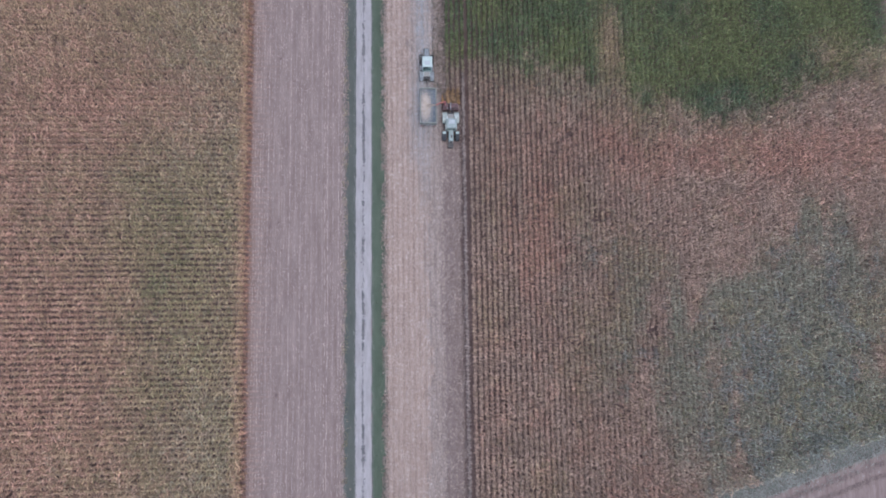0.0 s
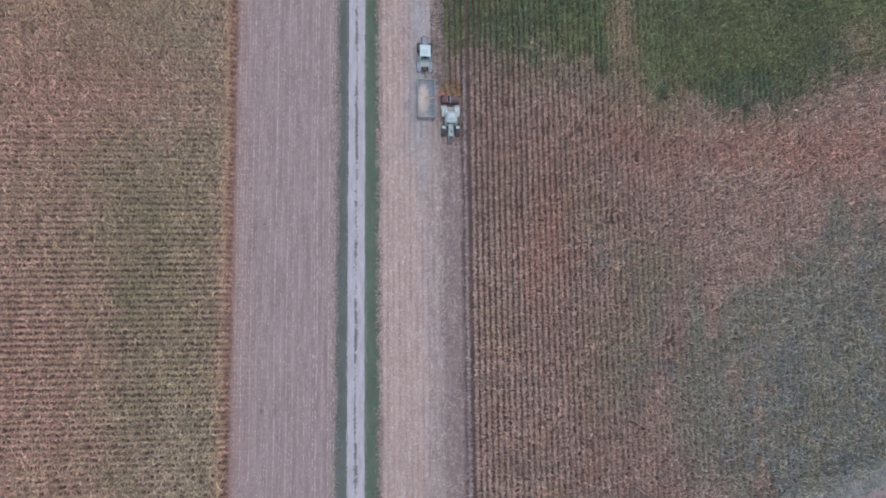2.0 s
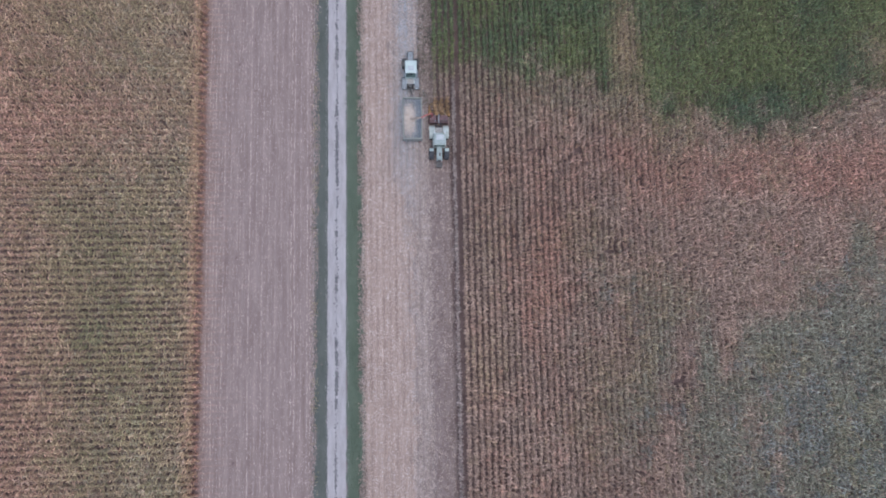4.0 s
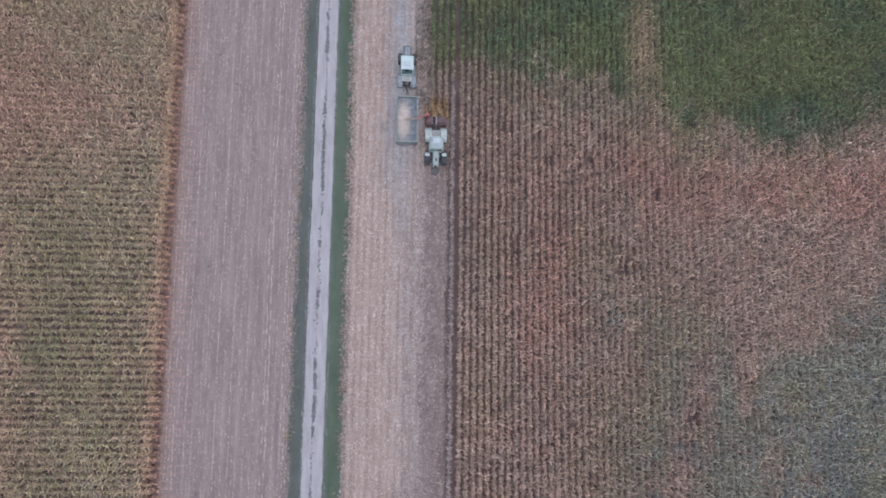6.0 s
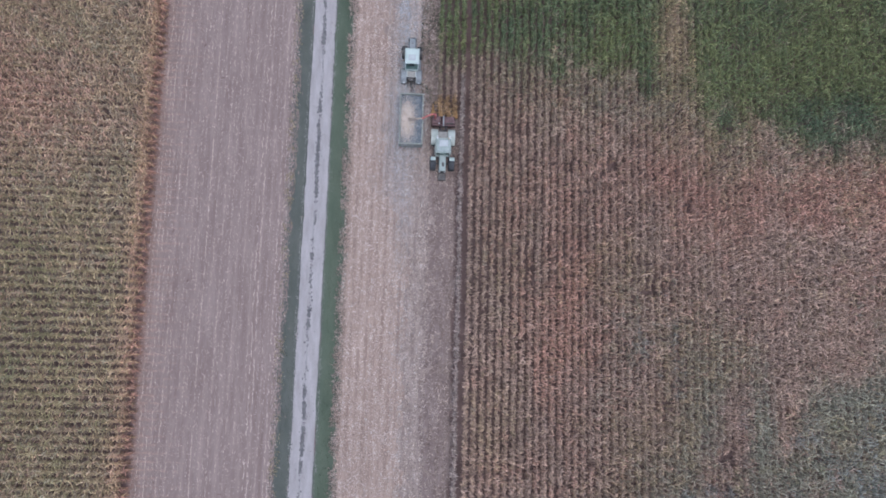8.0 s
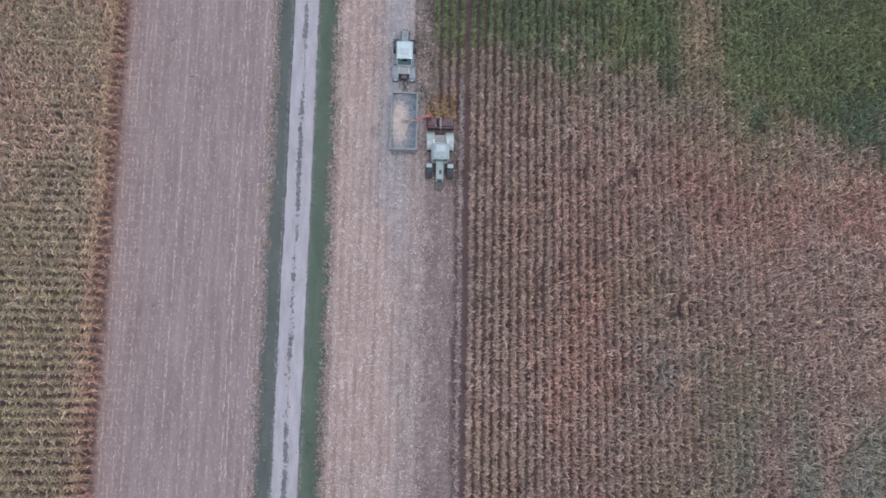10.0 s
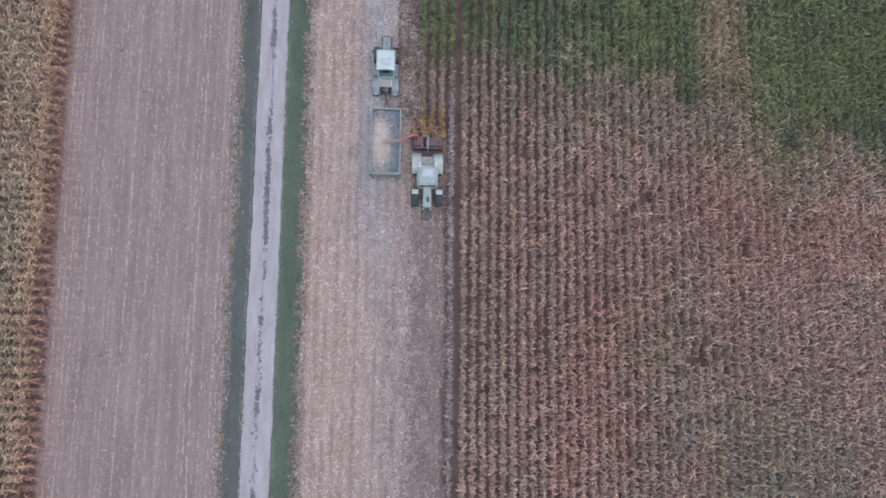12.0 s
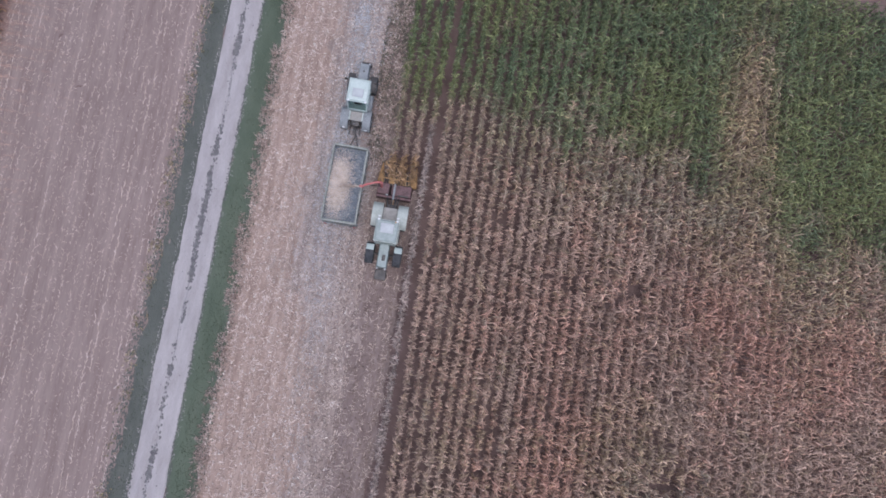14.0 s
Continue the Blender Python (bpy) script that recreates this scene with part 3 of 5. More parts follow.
def litter():
    rs = np.random.RandomState(51)
    # stubble strip: thick chopped straw, denser on the old rows
    n = 160000
    x, y = 2.9 + 8.4 * rs.rand(n), -46 + 84 * rs.rand(n)
    rowness = 0.5 + 0.5 * np.cos((x - 11.9) / 0.753 * 2 * math.pi)
    dens = (0.16 + 0.84 * rowness ** 1.6) * (0.3 + 0.75 * vnoise(x, y, 0.3, 52)) * (0.55 + 0.9 * vnoise(x * 2.0, y * 0.3, 1.5, 50)) * np.interp(x, [2.9, 6, 9, 11], [1, 0.95, 0.8, 0.65]) * np.where((x > 9.9) & (y > LANE_Y), 0.15, 1.0)
    k = rs.rand(n) < dens * 1.15
    x, y = x[k], y[k]
    n = len(x)
    # past this line the straw takes the copy with haze in its colour
    warm = x + 3.0 * (vnoise(x, y, 0.8, 59) - 0.5) < np.interp(y, [0, 9], [8.8, 5.9])
    for side, mat, label in ((warm, STRAW, "pale chopped maize straw strewn over the stubble"), (~warm, STRAW_COOL, "straw on the driven stubble, greyed in place of haze")):
        px, py = x[side], y[side]
        n = len(px)
        me = ribbons("straw_litter", px, py, 0.03 + 0.05 * rs.rand(n), 0.08 + 0.34 * rs.rand(n) ** 2.2, 0.014 + 0.038 * rs.rand(n) ** 1.7, rs.rand(n) * 6.28, 0.02 + 0.08 * rs.rand(n), mat, rs)
        tagged(new("straw_litter", me), label, "straw", kind="stuff")
    # pale husks, scattered
    n = 2000
    x, y = 3.0 + 8.0 * rs.rand(n), -46 + 84 * rs.rand(n)
    me = ribbons("husks", x, y, 0.06 + 0.05 * rs.rand(n), 0.09 + 0.12 * rs.rand(n), 0.03 + 0.035 * rs.rand(n), rs.rand(n) * 6.28, 0.02 + 0.05 * rs.rand(n), HUSK, rs)
    tagged(new("husks", me), "whitish maize husks scattered over the stubble", "husk", kind="stuff")
    # fresh lane
    n = 36000
    y = -46 + 84 * rs.rand(n)
    x = np.where(y < LANE_Y, 9.4 + 4.6 * rs.rand(n) ** 0.8, 10.0 + 1.8 * rs.rand(n))
    k = rs.rand(n) < (0.2 + 0.8 * (0.5 + 0.5 * np.cos((x - 11.9) / 0.753 * 2 * math.pi))) * (0.4 + 0.6 * vnoise(x, y, 0.5, 53))
    x, y = x[k], y[k]
    n = len(x)
    me = ribbons("leaf_litter", x, y, 0.04 + 0.05 * rs.rand(n), 0.1 + 0.36 * rs.rand(n) ** 2, 0.016 + 0.032 * rs.rand(n), rs.rand(n) * 6.28, 0.02 + 0.1 * rs.rand(n), LANE_LEAF, rs)
    tagged(new("leaf_litter", me), "torn brown maize leaves on the freshly cut lane", "leaf litter", kind="stuff")
    # bare strip: thin curling lines of straw along the drill rows
    strong = np.random.RandomState(5).rand(36) ** 2.2
    strong[::2] = 0.35 + 0.65 * strong[::2]
    xs, ys, angles, sizes = [], [], [], []
    for line in range(35):
        yy = np.arange(-46, 38, 0.1) + rs.normal(0, 0.02, 840)
        wave = lambda v: -15.6 + line * 0.376 + 0.09 * (vnoise(0 * v + line, v, 0.55, 154) - 0.5) + 0.05 * (vnoise(0 * v + line, v, 0.2, 155) - 0.5) + 0.16 * (vnoise(0 * v + line, v, 9.0, 156) - 0.5)
        slope = np.arctan2(0.04, wave(yy + 0.04) - wave(yy))
        dense = np.clip(2.6 * vnoise(0 * yy + line * 7.0, yy, 4.0, 54) - 0.4 + 1.3 * strong[line], 0, 1) * np.clip(4.0 * vnoise(0 * yy + line * 3.0, yy, 0.6, 157) - 1.0, 0.05, 1)
        k = rs.rand(len(yy)) < dense * (0.5 + 0.5 * strong[line])
        xs.append(wave(yy)[k])
        ys.append(yy[k])
        angles.append(slope[k] + rs.normal(0, 0.7 - 0.45 * strong[line], k.sum()))
        sizes.append(np.full(k.sum(), 0.65 + 0.7 * strong[line]))
    n = 9000
    xs.append(-15.9 + 13.4 * rs.rand(n))
    ys.append(-46 + 84 * rs.rand(n))
    angles.append(rs.rand(n) * 6.28)
    sizes.append(0.4 + 0.5 * rs.rand(n) ** 2)
    n = 600
    xs.append(-2.9 + 0.35 * rs.normal(0, 1, n))
    ys.append(-46 + 84 * rs.rand(n))
    angles.append(rs.rand(n) * 6.28)
    sizes.append(0.7 + 0.7 * rs.rand(n))
    x, y, ang, size = (np.concatenate(v) for v in (xs, ys, angles, sizes))
    k = x < -2.0
    x, y, ang, size = x[k], y[k], ang[k], size[k]
    n = len(x)
    me = ribbons("straw_lines", x, y, 0.025 + 0.04 * rs.rand(n), (0.12 + 0.12 * rs.rand(n)) * (0.6 + 0.5 * size), (0.019 + 0.02 * rs.rand(n)) * size, ang, 0.01 + 0.04 * rs.rand(n), PALE, rs)
    tagged(new("straw_lines", me), "broken lines of pale straw along the drill rows", "straw", kind="stuff")
    # grey chaff along the wheel tracks; the bluish haze there is put into its colour
    n = 150000
    x, y = 6.4 + 4.3 * rs.rand(n), -30 + 68 * rs.rand(n)
    k = rs.rand(n) < ((0.75 * np.exp(-(((x - 8.2) / 0.6) ** 2)) + 0.5 * np.exp(-(((x - 8.6) / 1.4) ** 2))) * np.interp(y, [8, 17], [0, 1]) + np.exp(-(((x - 8.6) / 0.9) ** 2)) * np.interp(y, [-28, -14, 4, 8, 14], [0, 0.05, 0.16, 0.3, 0.1])) * (0.4 + 0.8 * vnoise(x, y, 1.5, 57))
    x, y = x[k], y[k]
    n = len(x)
    me = ribbons("chaff_dust", x, y, 0.04 + 0.05 * rs.rand(n), 0.05 + 0.12 * rs.rand(n) ** 2, 0.016 + 0.026 * rs.rand(n), math.pi / 2 + rs.normal(0, 0.9, n), 0.01 + 0.03 * rs.rand(n), HAZE_CHAFF, rs, bits=True)
    tagged(new("chaff_dust", me), "pale grey chaff along the wheel tracks, bluish in place of haze", "chaff", kind="stuff")
    # stumps left on the rows
    xs, ys = [], []
    for k in range(12):
        yy = np.arange(-46, 38, 0.19)
        xs.append(0 * yy + 11.15 - 0.753 * k + rs.normal(0, 0.03, len(yy)))
        ys.append(yy + rs.normal(0, 0.04, len(yy)))
    for k in range(3):
        yy = np.arange(-46, LANE_Y - 0.3, 0.19)
        xs.append(0 * yy + 11.9 + 0.753 * k + rs.normal(0, 0.03, len(yy)))
        ys.append(yy + rs.normal(0, 0.04, len(yy)))
    x, y = np.concatenate(xs), np.concatenate(ys)
    k = (x > 3.0) & (rs.rand(len(x)) < 0.8)
    x, y = x[k], y[k]
    n = len(x)
    v = np.empty((n, 6, 3), np.float32)
    h = 0.1 + 0.12 * rs.rand(n)
    lx, ly = rs.normal(0, 0.04, n), rs.normal(0, 0.04, n)
    for m in range(3):
        a = m * 2.094 + rs.rand(n)
        v[:, m] = np.stack([x + 0.017 * np.cos(a), y + 0.017 * np.sin(a), 0 * x], 1)
        v[:, m + 3] = np.stack([x + lx + 0.015 * np.cos(a), y + ly + 0.015 * np.sin(a), h], 1)
    b = np.arange(n) * 6
    quads = np.concatenate([np.stack([b + i, b + (i + 1) % 3, b + 3 + (i + 1) % 3, b + 3 + i], 1) for i in range(3)])
    me = quick_mesh("stubble_stumps", v.reshape(-1, 3), [quads, np.stack([b + 3, b + 4, b + 5], 1)], [STRAW])
    tagged(new("stubble_stumps", me), "short cut maize stalk stumps standing in rows", "stubble", kind="stuff")


def grass(name, edges, y0, y1, count, mat, label, seed, tall=0.16, patch=0.5):
    rs = np.random.RandomState(seed)
    y = y0 + (y1 - y0) * rs.rand(count)
    u = rs.rand(count)
    x = edges[0] + (edges[1] - edges[0]) * u + rs.normal(0, 0.06, count)
    k = rs.rand(count) < np.clip(patch + 1.2 * (vnoise(x, y, 0.9, seed + 1) - 0.4), 0, 1)
    x, y = np.repeat(x[k], 5), np.repeat(y[k], 5)
    n = len(x)
    a = rs.rand(n) * 6.28
    l = tall * (0.5 + rs.rand(n))
    w = 0.012 + 0.014 * rs.rand(n)
    c, s = np.cos(a), np.sin(a)
    r = l * (0.3 + 0.5 * rs.rand(n))
    v = np.empty((n, 3, 3), np.float32)
    v[:, 0] = np.stack([x - s * w, y + c * w, 0 * x + 0.01], 1)
    v[:, 1] = np.stack([x + s * w, y - c * w, 0 * x + 0.01], 1)
    v[:, 2] = np.stack([x + c * r, y + s * r, l + 0.02], 1)
    me = quick_mesh(name, v.reshape(-1, 3), [np.arange(n * 3).reshape(-1, 3)], [mat])
    tagged(new(name, me), label, "grass", kind="stuff")


def mud():
    rs = np.random.RandomState(77)
    n = 15000
    y = -46 + 84 * rs.rand(n)
    k = rs.rand(n) < np.clip(1.9 * vnoise(0 * y, y, 2.6, 78) - 0.35, 0.06, 1) * np.clip(3.2 * vnoise(0 * y + 5, y, 0.55, 76) - 1.2, 0.12, 1)
    y = y[k]
    n = len(y)
    x = -0.1 + np.array([road_mid(v) for v in y]) + rs.normal(0, 0.085, n) + 0.16 * (vnoise(0 * y, y, 1.2, 79) - 0.5)
    far = rs.rand(n) < 0.04
    x = np.where(far, rs.uniform(-0.8, 0.8, n), x)
    r = np.where(far, 0.015, 0.024) + np.where(far, 0.03, 0.065) * rs.rand(n) ** 2
    a = np.arange(7) * 2 * math.pi / 7
    rr = r[:, None] * (0.6 + 0.7 * rs.rand(n, 7))
    v = np.empty((n, 8, 3), np.float32)
    v[:, :7, 0] = x[:, None] + rr * np.cos(a)
    v[:, :7, 1] = y[:, None] + 1.5 * rr * np.sin(a)
    v[:, :7, 2] = 0.068
    v[:, 7] = np.stack([x, y, 0 * x + 0.1], 1)
    b = np.arange(n) * 8
    tris = np.concatenate([np.stack([b + i, b + (i + 1) % 7, b + 7], 1) for i in range(7)])
    me = quick_mesh("mud_clods", v.reshape(-1, 3), [tris], [MUD])
    tagged(new("mud_clods", me), "dark damp mud clods along the middle of the track", "mud", kind="stuff")


def fringe(name, centres, spread, count, size, mat, label, category, seed, z):
    """Small flat bits scattered round lines along the track."""
    rs = np.random.RandomState(seed)
    y = -46 + 84 * rs.rand(count)
    x = np.array(centres)[rs.randint(0, len(centres), count)] + spread * rs.normal(0, 1, count) + 0.1 * (vnoise(0 * y, y, 1.3, seed) - 0.5)
    r = size * (0.4 + rs.rand(count))
    a = np.arange(5) * 2 * math.pi / 5
    v = np.empty((count, 6, 3), np.float32)
    rr = r[:, None] * (0.6 + 0.6 * rs.rand(count, 5))
    v[:, :5, 0], v[:, :5, 1], v[:, :5, 2] = x[:, None] + rr * np.cos(a), y[:, None] + 1.6 * rr * np.sin(a), z
    v[:, 5] = np.stack([x, y, z + 0.35 * r], 1)
    b = np.arange(count) * 6
    me = quick_mesh(name, v.reshape(-1, 3), [np.concatenate([np.stack([b + i, b + (i + 1) % 5, b + 5], 1) for i in range(5)])], [mat])
    tagged(new(name, me), label, category, kind="stuff")


def rusty_litter():
    # Rusty bits stand in for shading at the crop edge and continued row lines.
    rs = np.random.RandomState(58)
    n = 18000
    x, y = -15.95 + rs.exponential(0.45, n), -46 + 84 * rs.rand(n)
    k = rs.rand(n) < 0.35
    x = np.where(k, -15.8 + rs.exponential(1.3, n), x)
    y = np.where(k, -44.47 + 0.76 * np.floor((y + 44.47) / 0.76) + 0.05 * rs.normal(0, 1, n), y)
    me = ribbons("rusty_leaves", x, y, 0.02 + 0.03 * rs.rand(n), np.where(k, 0.25, 0.1) + 0.2 * rs.rand(n) ** 2, 0.018 + 0.026 * rs.rand(n), rs.normal(0, 0.2, n), 0.01 + 0.03 * rs.rand(n), RUST, rs, bits=True)
    tagged(new("rusty_leaves", me), "rusty bits drawing the edge shading and row lines beside the crop", "leaf litter", kind="stuff")


litter()
rusty_litter()
fringe("verge_fringe", (-1.2, 1.13), 0.05, 5000, 0.036, SOIL_WORN, "dark soil crumbs along the track edges", "soil", 74, 0.05)
fringe("gravel_fringe", (-1.24, 1.12), 0.09, 7000, 0.024, GRAVEL, "loose pale gravel spilled along the track edges", "gravel", 68, 0.035)
fringe("soil_crumbs", (2.85, 2.95), 0.16, 5000, 0.035, SOIL_WORN, "dark crumbled soil between the verge and the stubble", "soil", 69, 0.035)
fringe("verge_fringe", (-2.3, -2.6), 0.26, 7500, 0.045, SOIL_WORN, "dark crumbly soil thinning out from the verge", "soil", 72, 0.03)
fringe("verge_fringe", (2.75, 2.9), 0.22, 5000, 0.045, SOIL_VERGE, "dark mossy soil thinning out into the stubble", "soil", 73, 0.045)


def field_margin():
    """Grass and flattened weeds along the slanting edge of the maize, with two wheel tracks beyond."""
    rs = np.random.RandomState(83)
    n = 22000
    x = 40 + 46 * rs.rand(n)
    d = np.where(rs.rand(n) < 0.75, -0.6 + 4.0 * rs.rand(n), 1.2 + 1.6 * rs.normal(0, 1, n))
    y = -40.9 + (x - 54) * 0.315 + d
    me = ribbons("margin_grass", x, y, 0.08 + 0.4 * rs.rand(n), 0.12 + 0.3 * rs.rand(n), 0.035 + 0.06 * rs.rand(n), rs.rand(n) * 6.28, 0.03 + 0.1 * rs.rand(n), MARGIN, rs, bits=True)
    tagged(new("margin_grass", me), "grey-green weeds along the slanting field edge", "grass", kind="stuff")
    n = 9000
    x = 30 + 58 * rs.rand(n)
    d = np.where(rs.rand(n) < 0.5, -2.0, -3.7) + 0.22 * rs.normal(0, 1, n)
    y = -40.9 + (x - 54) * 0.315 + d
    me = ribbons("track_crumbs", x, y, 0.03 + 0.02 * rs.rand(n), 0.1 + 0.25 * rs.rand(n), 0.03 + 0.06 * rs.rand(n), 0.305 + rs.normal(0, 0.3, n), 0.01 + 0.02 * rs.rand(n), SOIL_FRESH, rs)
    tagged(new("track_crumbs", me), "dark crumbled soil in two wheel tracks", "soil", kind="stuff")


field_margin()
mud()
grass("verge_grass", (1.5, 2.7), -46, 38, 11000, GRASS, "short dark green grass along the track", 61, tall=0.06, patch=0.9)
grass("verge_grass", (-2.3, -1.25), -46, 38, 6000, GRASS, "thin dark grass between track and bare soil", 63, tall=0.05, patch=0.8)
grass("weed_fringe", (-3.1, -2.2), -46, 38, 3200, OLIVE, "sparse yellowish weeds at the edge of the bare soil", 65, tall=0.2, patch=0.12)
grass("stubble_weeds", (9.9, 11.6), LANE_Y + 0.5, 38, 2600, WEED, "dark green weeds on the stubble beside the standing maize", 70, tall=0.2, patch=0.55)
grass("straw_fringe", (2.45, 3.3), -46, 38, 7000, STRAW, "pale dry grass fringe at the stubble edge", 67, tall=0.3, patch=0.3)


# ---- machines ----
PAINT_MINT = material("pale_mint_paint", [(0.31, 0.36, 0.335), (0.38, 0.435, 0.4), (0.44, 0.485, 0.45)], 2.0, 0.5, fine=0.4, fine_scale=9.0, spec=0.4)
PAINT_CREAM = material("faded_cream_paint", [(0.26, 0.285, 0.25), (0.33, 0.355, 0.315), (0.39, 0.41, 0.37)], 2.0, 0.55, fine=0.4, fine_scale=9.0, spec=0.4)
PAINT_SAGE = material("dusty_sage_paint", [(0.18, 0.212, 0.195), (0.235, 0.27, 0.25), (0.295, 0.325, 0.305)], 2.0, 0.6, fine=0.4, fine_scale=9.0, spec=0.3)
PAINT_WHITE = material("white_paint", [(0.3, 0.313, 0.31), (0.38, 0.393, 0.39)], 3.0, 0.5, spec=0.4)
PAINT_GREY = material("dusty_grey_paint", [(0.145, 0.157, 0.16), (0.195, 0.207, 0.21), (0.25, 0.258, 0.255)], 2.5, 0.6, fine=0.4, fine_scale=12.0)
PAINT_RED = material("orange_red_paint", [(0.35, 0.1, 0.09), (0.43, 0.14, 0.125)], 3.0, 0.5, fine=0.3, spec=0.4)
PAINT_MAROON = material("rusty_maroon_paint", [(0.06, 0.04, 0.042), (0.115, 0.07, 0.07), (0.17, 0.11, 0.107)], 3.0, 0.75, fine=0.6, fine_scale=14.0)
PAINT_YELLOW = material("dusty_orange_yellow_paint", [(0.2, 0.12, 0.055), (0.33, 0.2, 0.085), (0.43, 0.28, 0.14)], 5.0, 0.75, fine=0.7)
STEEL = material("dark_greasy_steel", [(0.045, 0.042, 0.042), (0.08, 0.075, 0.07), (0.13, 0.115, 0.105)], 3.0, 0.6, metal=0.3, fine=0.4)
RUBBER = material("dusty_black_rubber", [(0.03, 0.032, 0.036), (0.05, 0.052, 0.056), (0.08, 0.078, 0.078)], 4.0, 0.9)
DECK = material("worn_beige_deck", [(0.18, 0.17, 0.155), (0.25, 0.238, 0.217), (0.31, 0.295, 0.27)], 4.0, 0.8, fine=0.5)
BOARD = material("olive_grey_trailer_paint", [(0.16, 0.165, 0.145), (0.225, 0.23, 0.2), (0.29, 0.29, 0.255)], 2.0, 0.7, fine=0.5, fine_scale=10.0)
LOAD = material("chopped_green_maize", [(0.075, 0.088, 0.102), (0.12, 0.135, 0.15), (0.19, 0.202, 0.21)], 1.6, 0.9, 0.8, 25, fine=0.7, fine_scale=18.0)
FRESH = material("fresh_pale_chaff", [(0.36, 0.292, 0.236), (0.47, 0.388, 0.318), (0.58, 0.49, 0.415)], 3.0, 0.9, 0.8, 25, fine=0.7, fine_scale=18.0)
LAMP = material("clear_lamp_lens", [(0.55, 0.55, 0.55), (0.7, 0.7, 0.7)], 5.0, 0.2, spec=0.5)
LAMP_RED = material("red_lamp_lens", [(0.2, 0.02, 0.02), (0.27, 0.04, 0.035)], 5.0, 0.25, spec=0.5)


def glass_material():
    m = bpy.data.materials.new("tinted_cab_glass")
    m.use_nodes = True
    b = m.node_tree.nodes["Principled BSDF"]
    b.inputs["Base Color"].default_value = (0.62, 0.76, 0.73, 1)
    b.inputs["Roughness"].default_value = 0.06
    b.inputs["Transmission Weight"].default_value = 1.0
    b.inputs["IOR"].default_value = 1.45
    return m


GLASS = glass_material()


def part(name, bm, mat, parent, label="", smooth=False):
    """Links a bmesh as one mesh object under a thing or a part, in the thing's own coordinates."""
    me = bpy.data.meshes.new(name)
    bmesh.ops.recalc_face_normals(bm, faces=bm.faces)
    bm.to_mesh(me)
    bm.free()
    me.materials.append(mat)
    for p in me.polygons:
        p.use_smooth = smooth
    ob = new(name, me)
    ob.parent = parent
    if label:
        ob["label"] = label
    return ob


def block(bm, x0, x1, y0, y1, z0, z1, bevel=0.02, top=None, turn=None):
    """A bevelled box; top shrinks the upper face: (x0, x1, y0, y1)."""
    t = top or (x0, x1, y0, y1)
    co = [(x0, y0, z0), (x1, y0, z0), (x1, y1, z0), (x0, y1, z0), (t[0], t[2], z1), (t[1], t[2], z1), (t[1], t[3], z1), (t[0], t[3], z1)]
    vs = [bm.verts.new(turn @ Vector(c) if turn else c) for c in co]
    fs = [bm.faces.new([vs[i] for i in f]) for f in ((3, 2, 1, 0), (4, 5, 6, 7), (0, 1, 5, 4), (1, 2, 6, 5), (2, 3, 7, 6), (3, 0, 4, 7))]
    if bevel:
        es = list({e for f in fs for e in f.edges})
        bmesh.ops.bevel(bm, geom=es, offset=bevel, segments=2, affect="EDGES", profile=0.5)
    return bm


def boxed(*a, **k):
    return block(bmesh.new(), *a, **k)


def rod(bm, a, b, r, n=10, r2=None):
    """A round bar from a to b."""
    a, b = Vector(a), Vector(b)
    m = Matrix.Translation((a + b) / 2) @ (b - a).to_track_quat("Z", "Y").to_matrix().to_4x4()
    bmesh.ops.create_cone(bm, cap_ends=True, segments=n, radius1=r, radius2=r if r2 is None else r2, depth=(b - a).length, matrix=m)
    return bm


def lathe(bm, profile, n, centre=(0, 0, 0)):
    """Turns (x, r) pairs round the x axis; the profile is closed."""
    rings = []
    for i in range(n):
        a = 2 * math.pi * i / n
        rings.append([bm.verts.new((centre[0] + x, centre[1] + r * math.cos(a), centre[2] + r * math.sin(a))) for x, r in profile])
    for i in range(n):
        p, q = rings[i], rings[(i + 1) % n]
        for j in range(len(profile)):
            k = (j + 1) % len(profile)
            bm.faces.new((p[j], p[k], q[k], q[j]))
    return bm


def wheel(parent, x, y, r, w, rim_mat, rim_label, lugs=16):
    """A farm wheel: hub, with a lugged tyre and a dished rim as its pieces."""
    hub = part("wheel", rod(bmesh.new(), (x - w * 0.3, y, r), (x + w * 0.3, y, r), r * 0.16, 12), STEEL, parent)
    bm = lathe(bmesh.new(), [(-w * 0.42, r * 0.56), (-w * 0.5, r * 0.72), (-w * 0.47, r * 0.9), (-w * 0.36, r * 0.955), (w * 0.36, r * 0.955), (w * 0.47, r * 0.9), (w * 0.5, r * 0.72), (w * 0.42, r * 0.56)], 32, (x, y, r))
    for i in range(lugs * 2):
        side = 1 if i % 2 else -1
        a = math.pi * i / lugs
        m = Matrix.Translation((x, y, r)) @ Matrix.Rotation(a, 4, "X") @ Matrix.Translation((side * w * 0.24, 0, r * 0.965)) @ Matrix.Rotation(side * 0.75, 4, "Z")
        block(bm, -w * 0.27, w * 0.27, -r * 0.045, r * 0.045, -r * 0.035, r * 0.04, 0, turn=m)
    part("tyre", bm, RUBBER, hub, "dusty lugged black tyre")
    bm = lathe(bmesh.new(), [(-w * 0.42, r * 0.57), (w * 0.42, r * 0.57), (w * 0.36, r * 0.5), (w * 0.1, r * 0.4), (w * 0.1, r * 0.15), (-w * 0.1, r * 0.15), (-w * 0.1, r * 0.4), (-w * 0.36, r * 0.5)], 24, (x, y, r))
    part("rim", bm, rim_mat, hub, rim_label)
    return hub


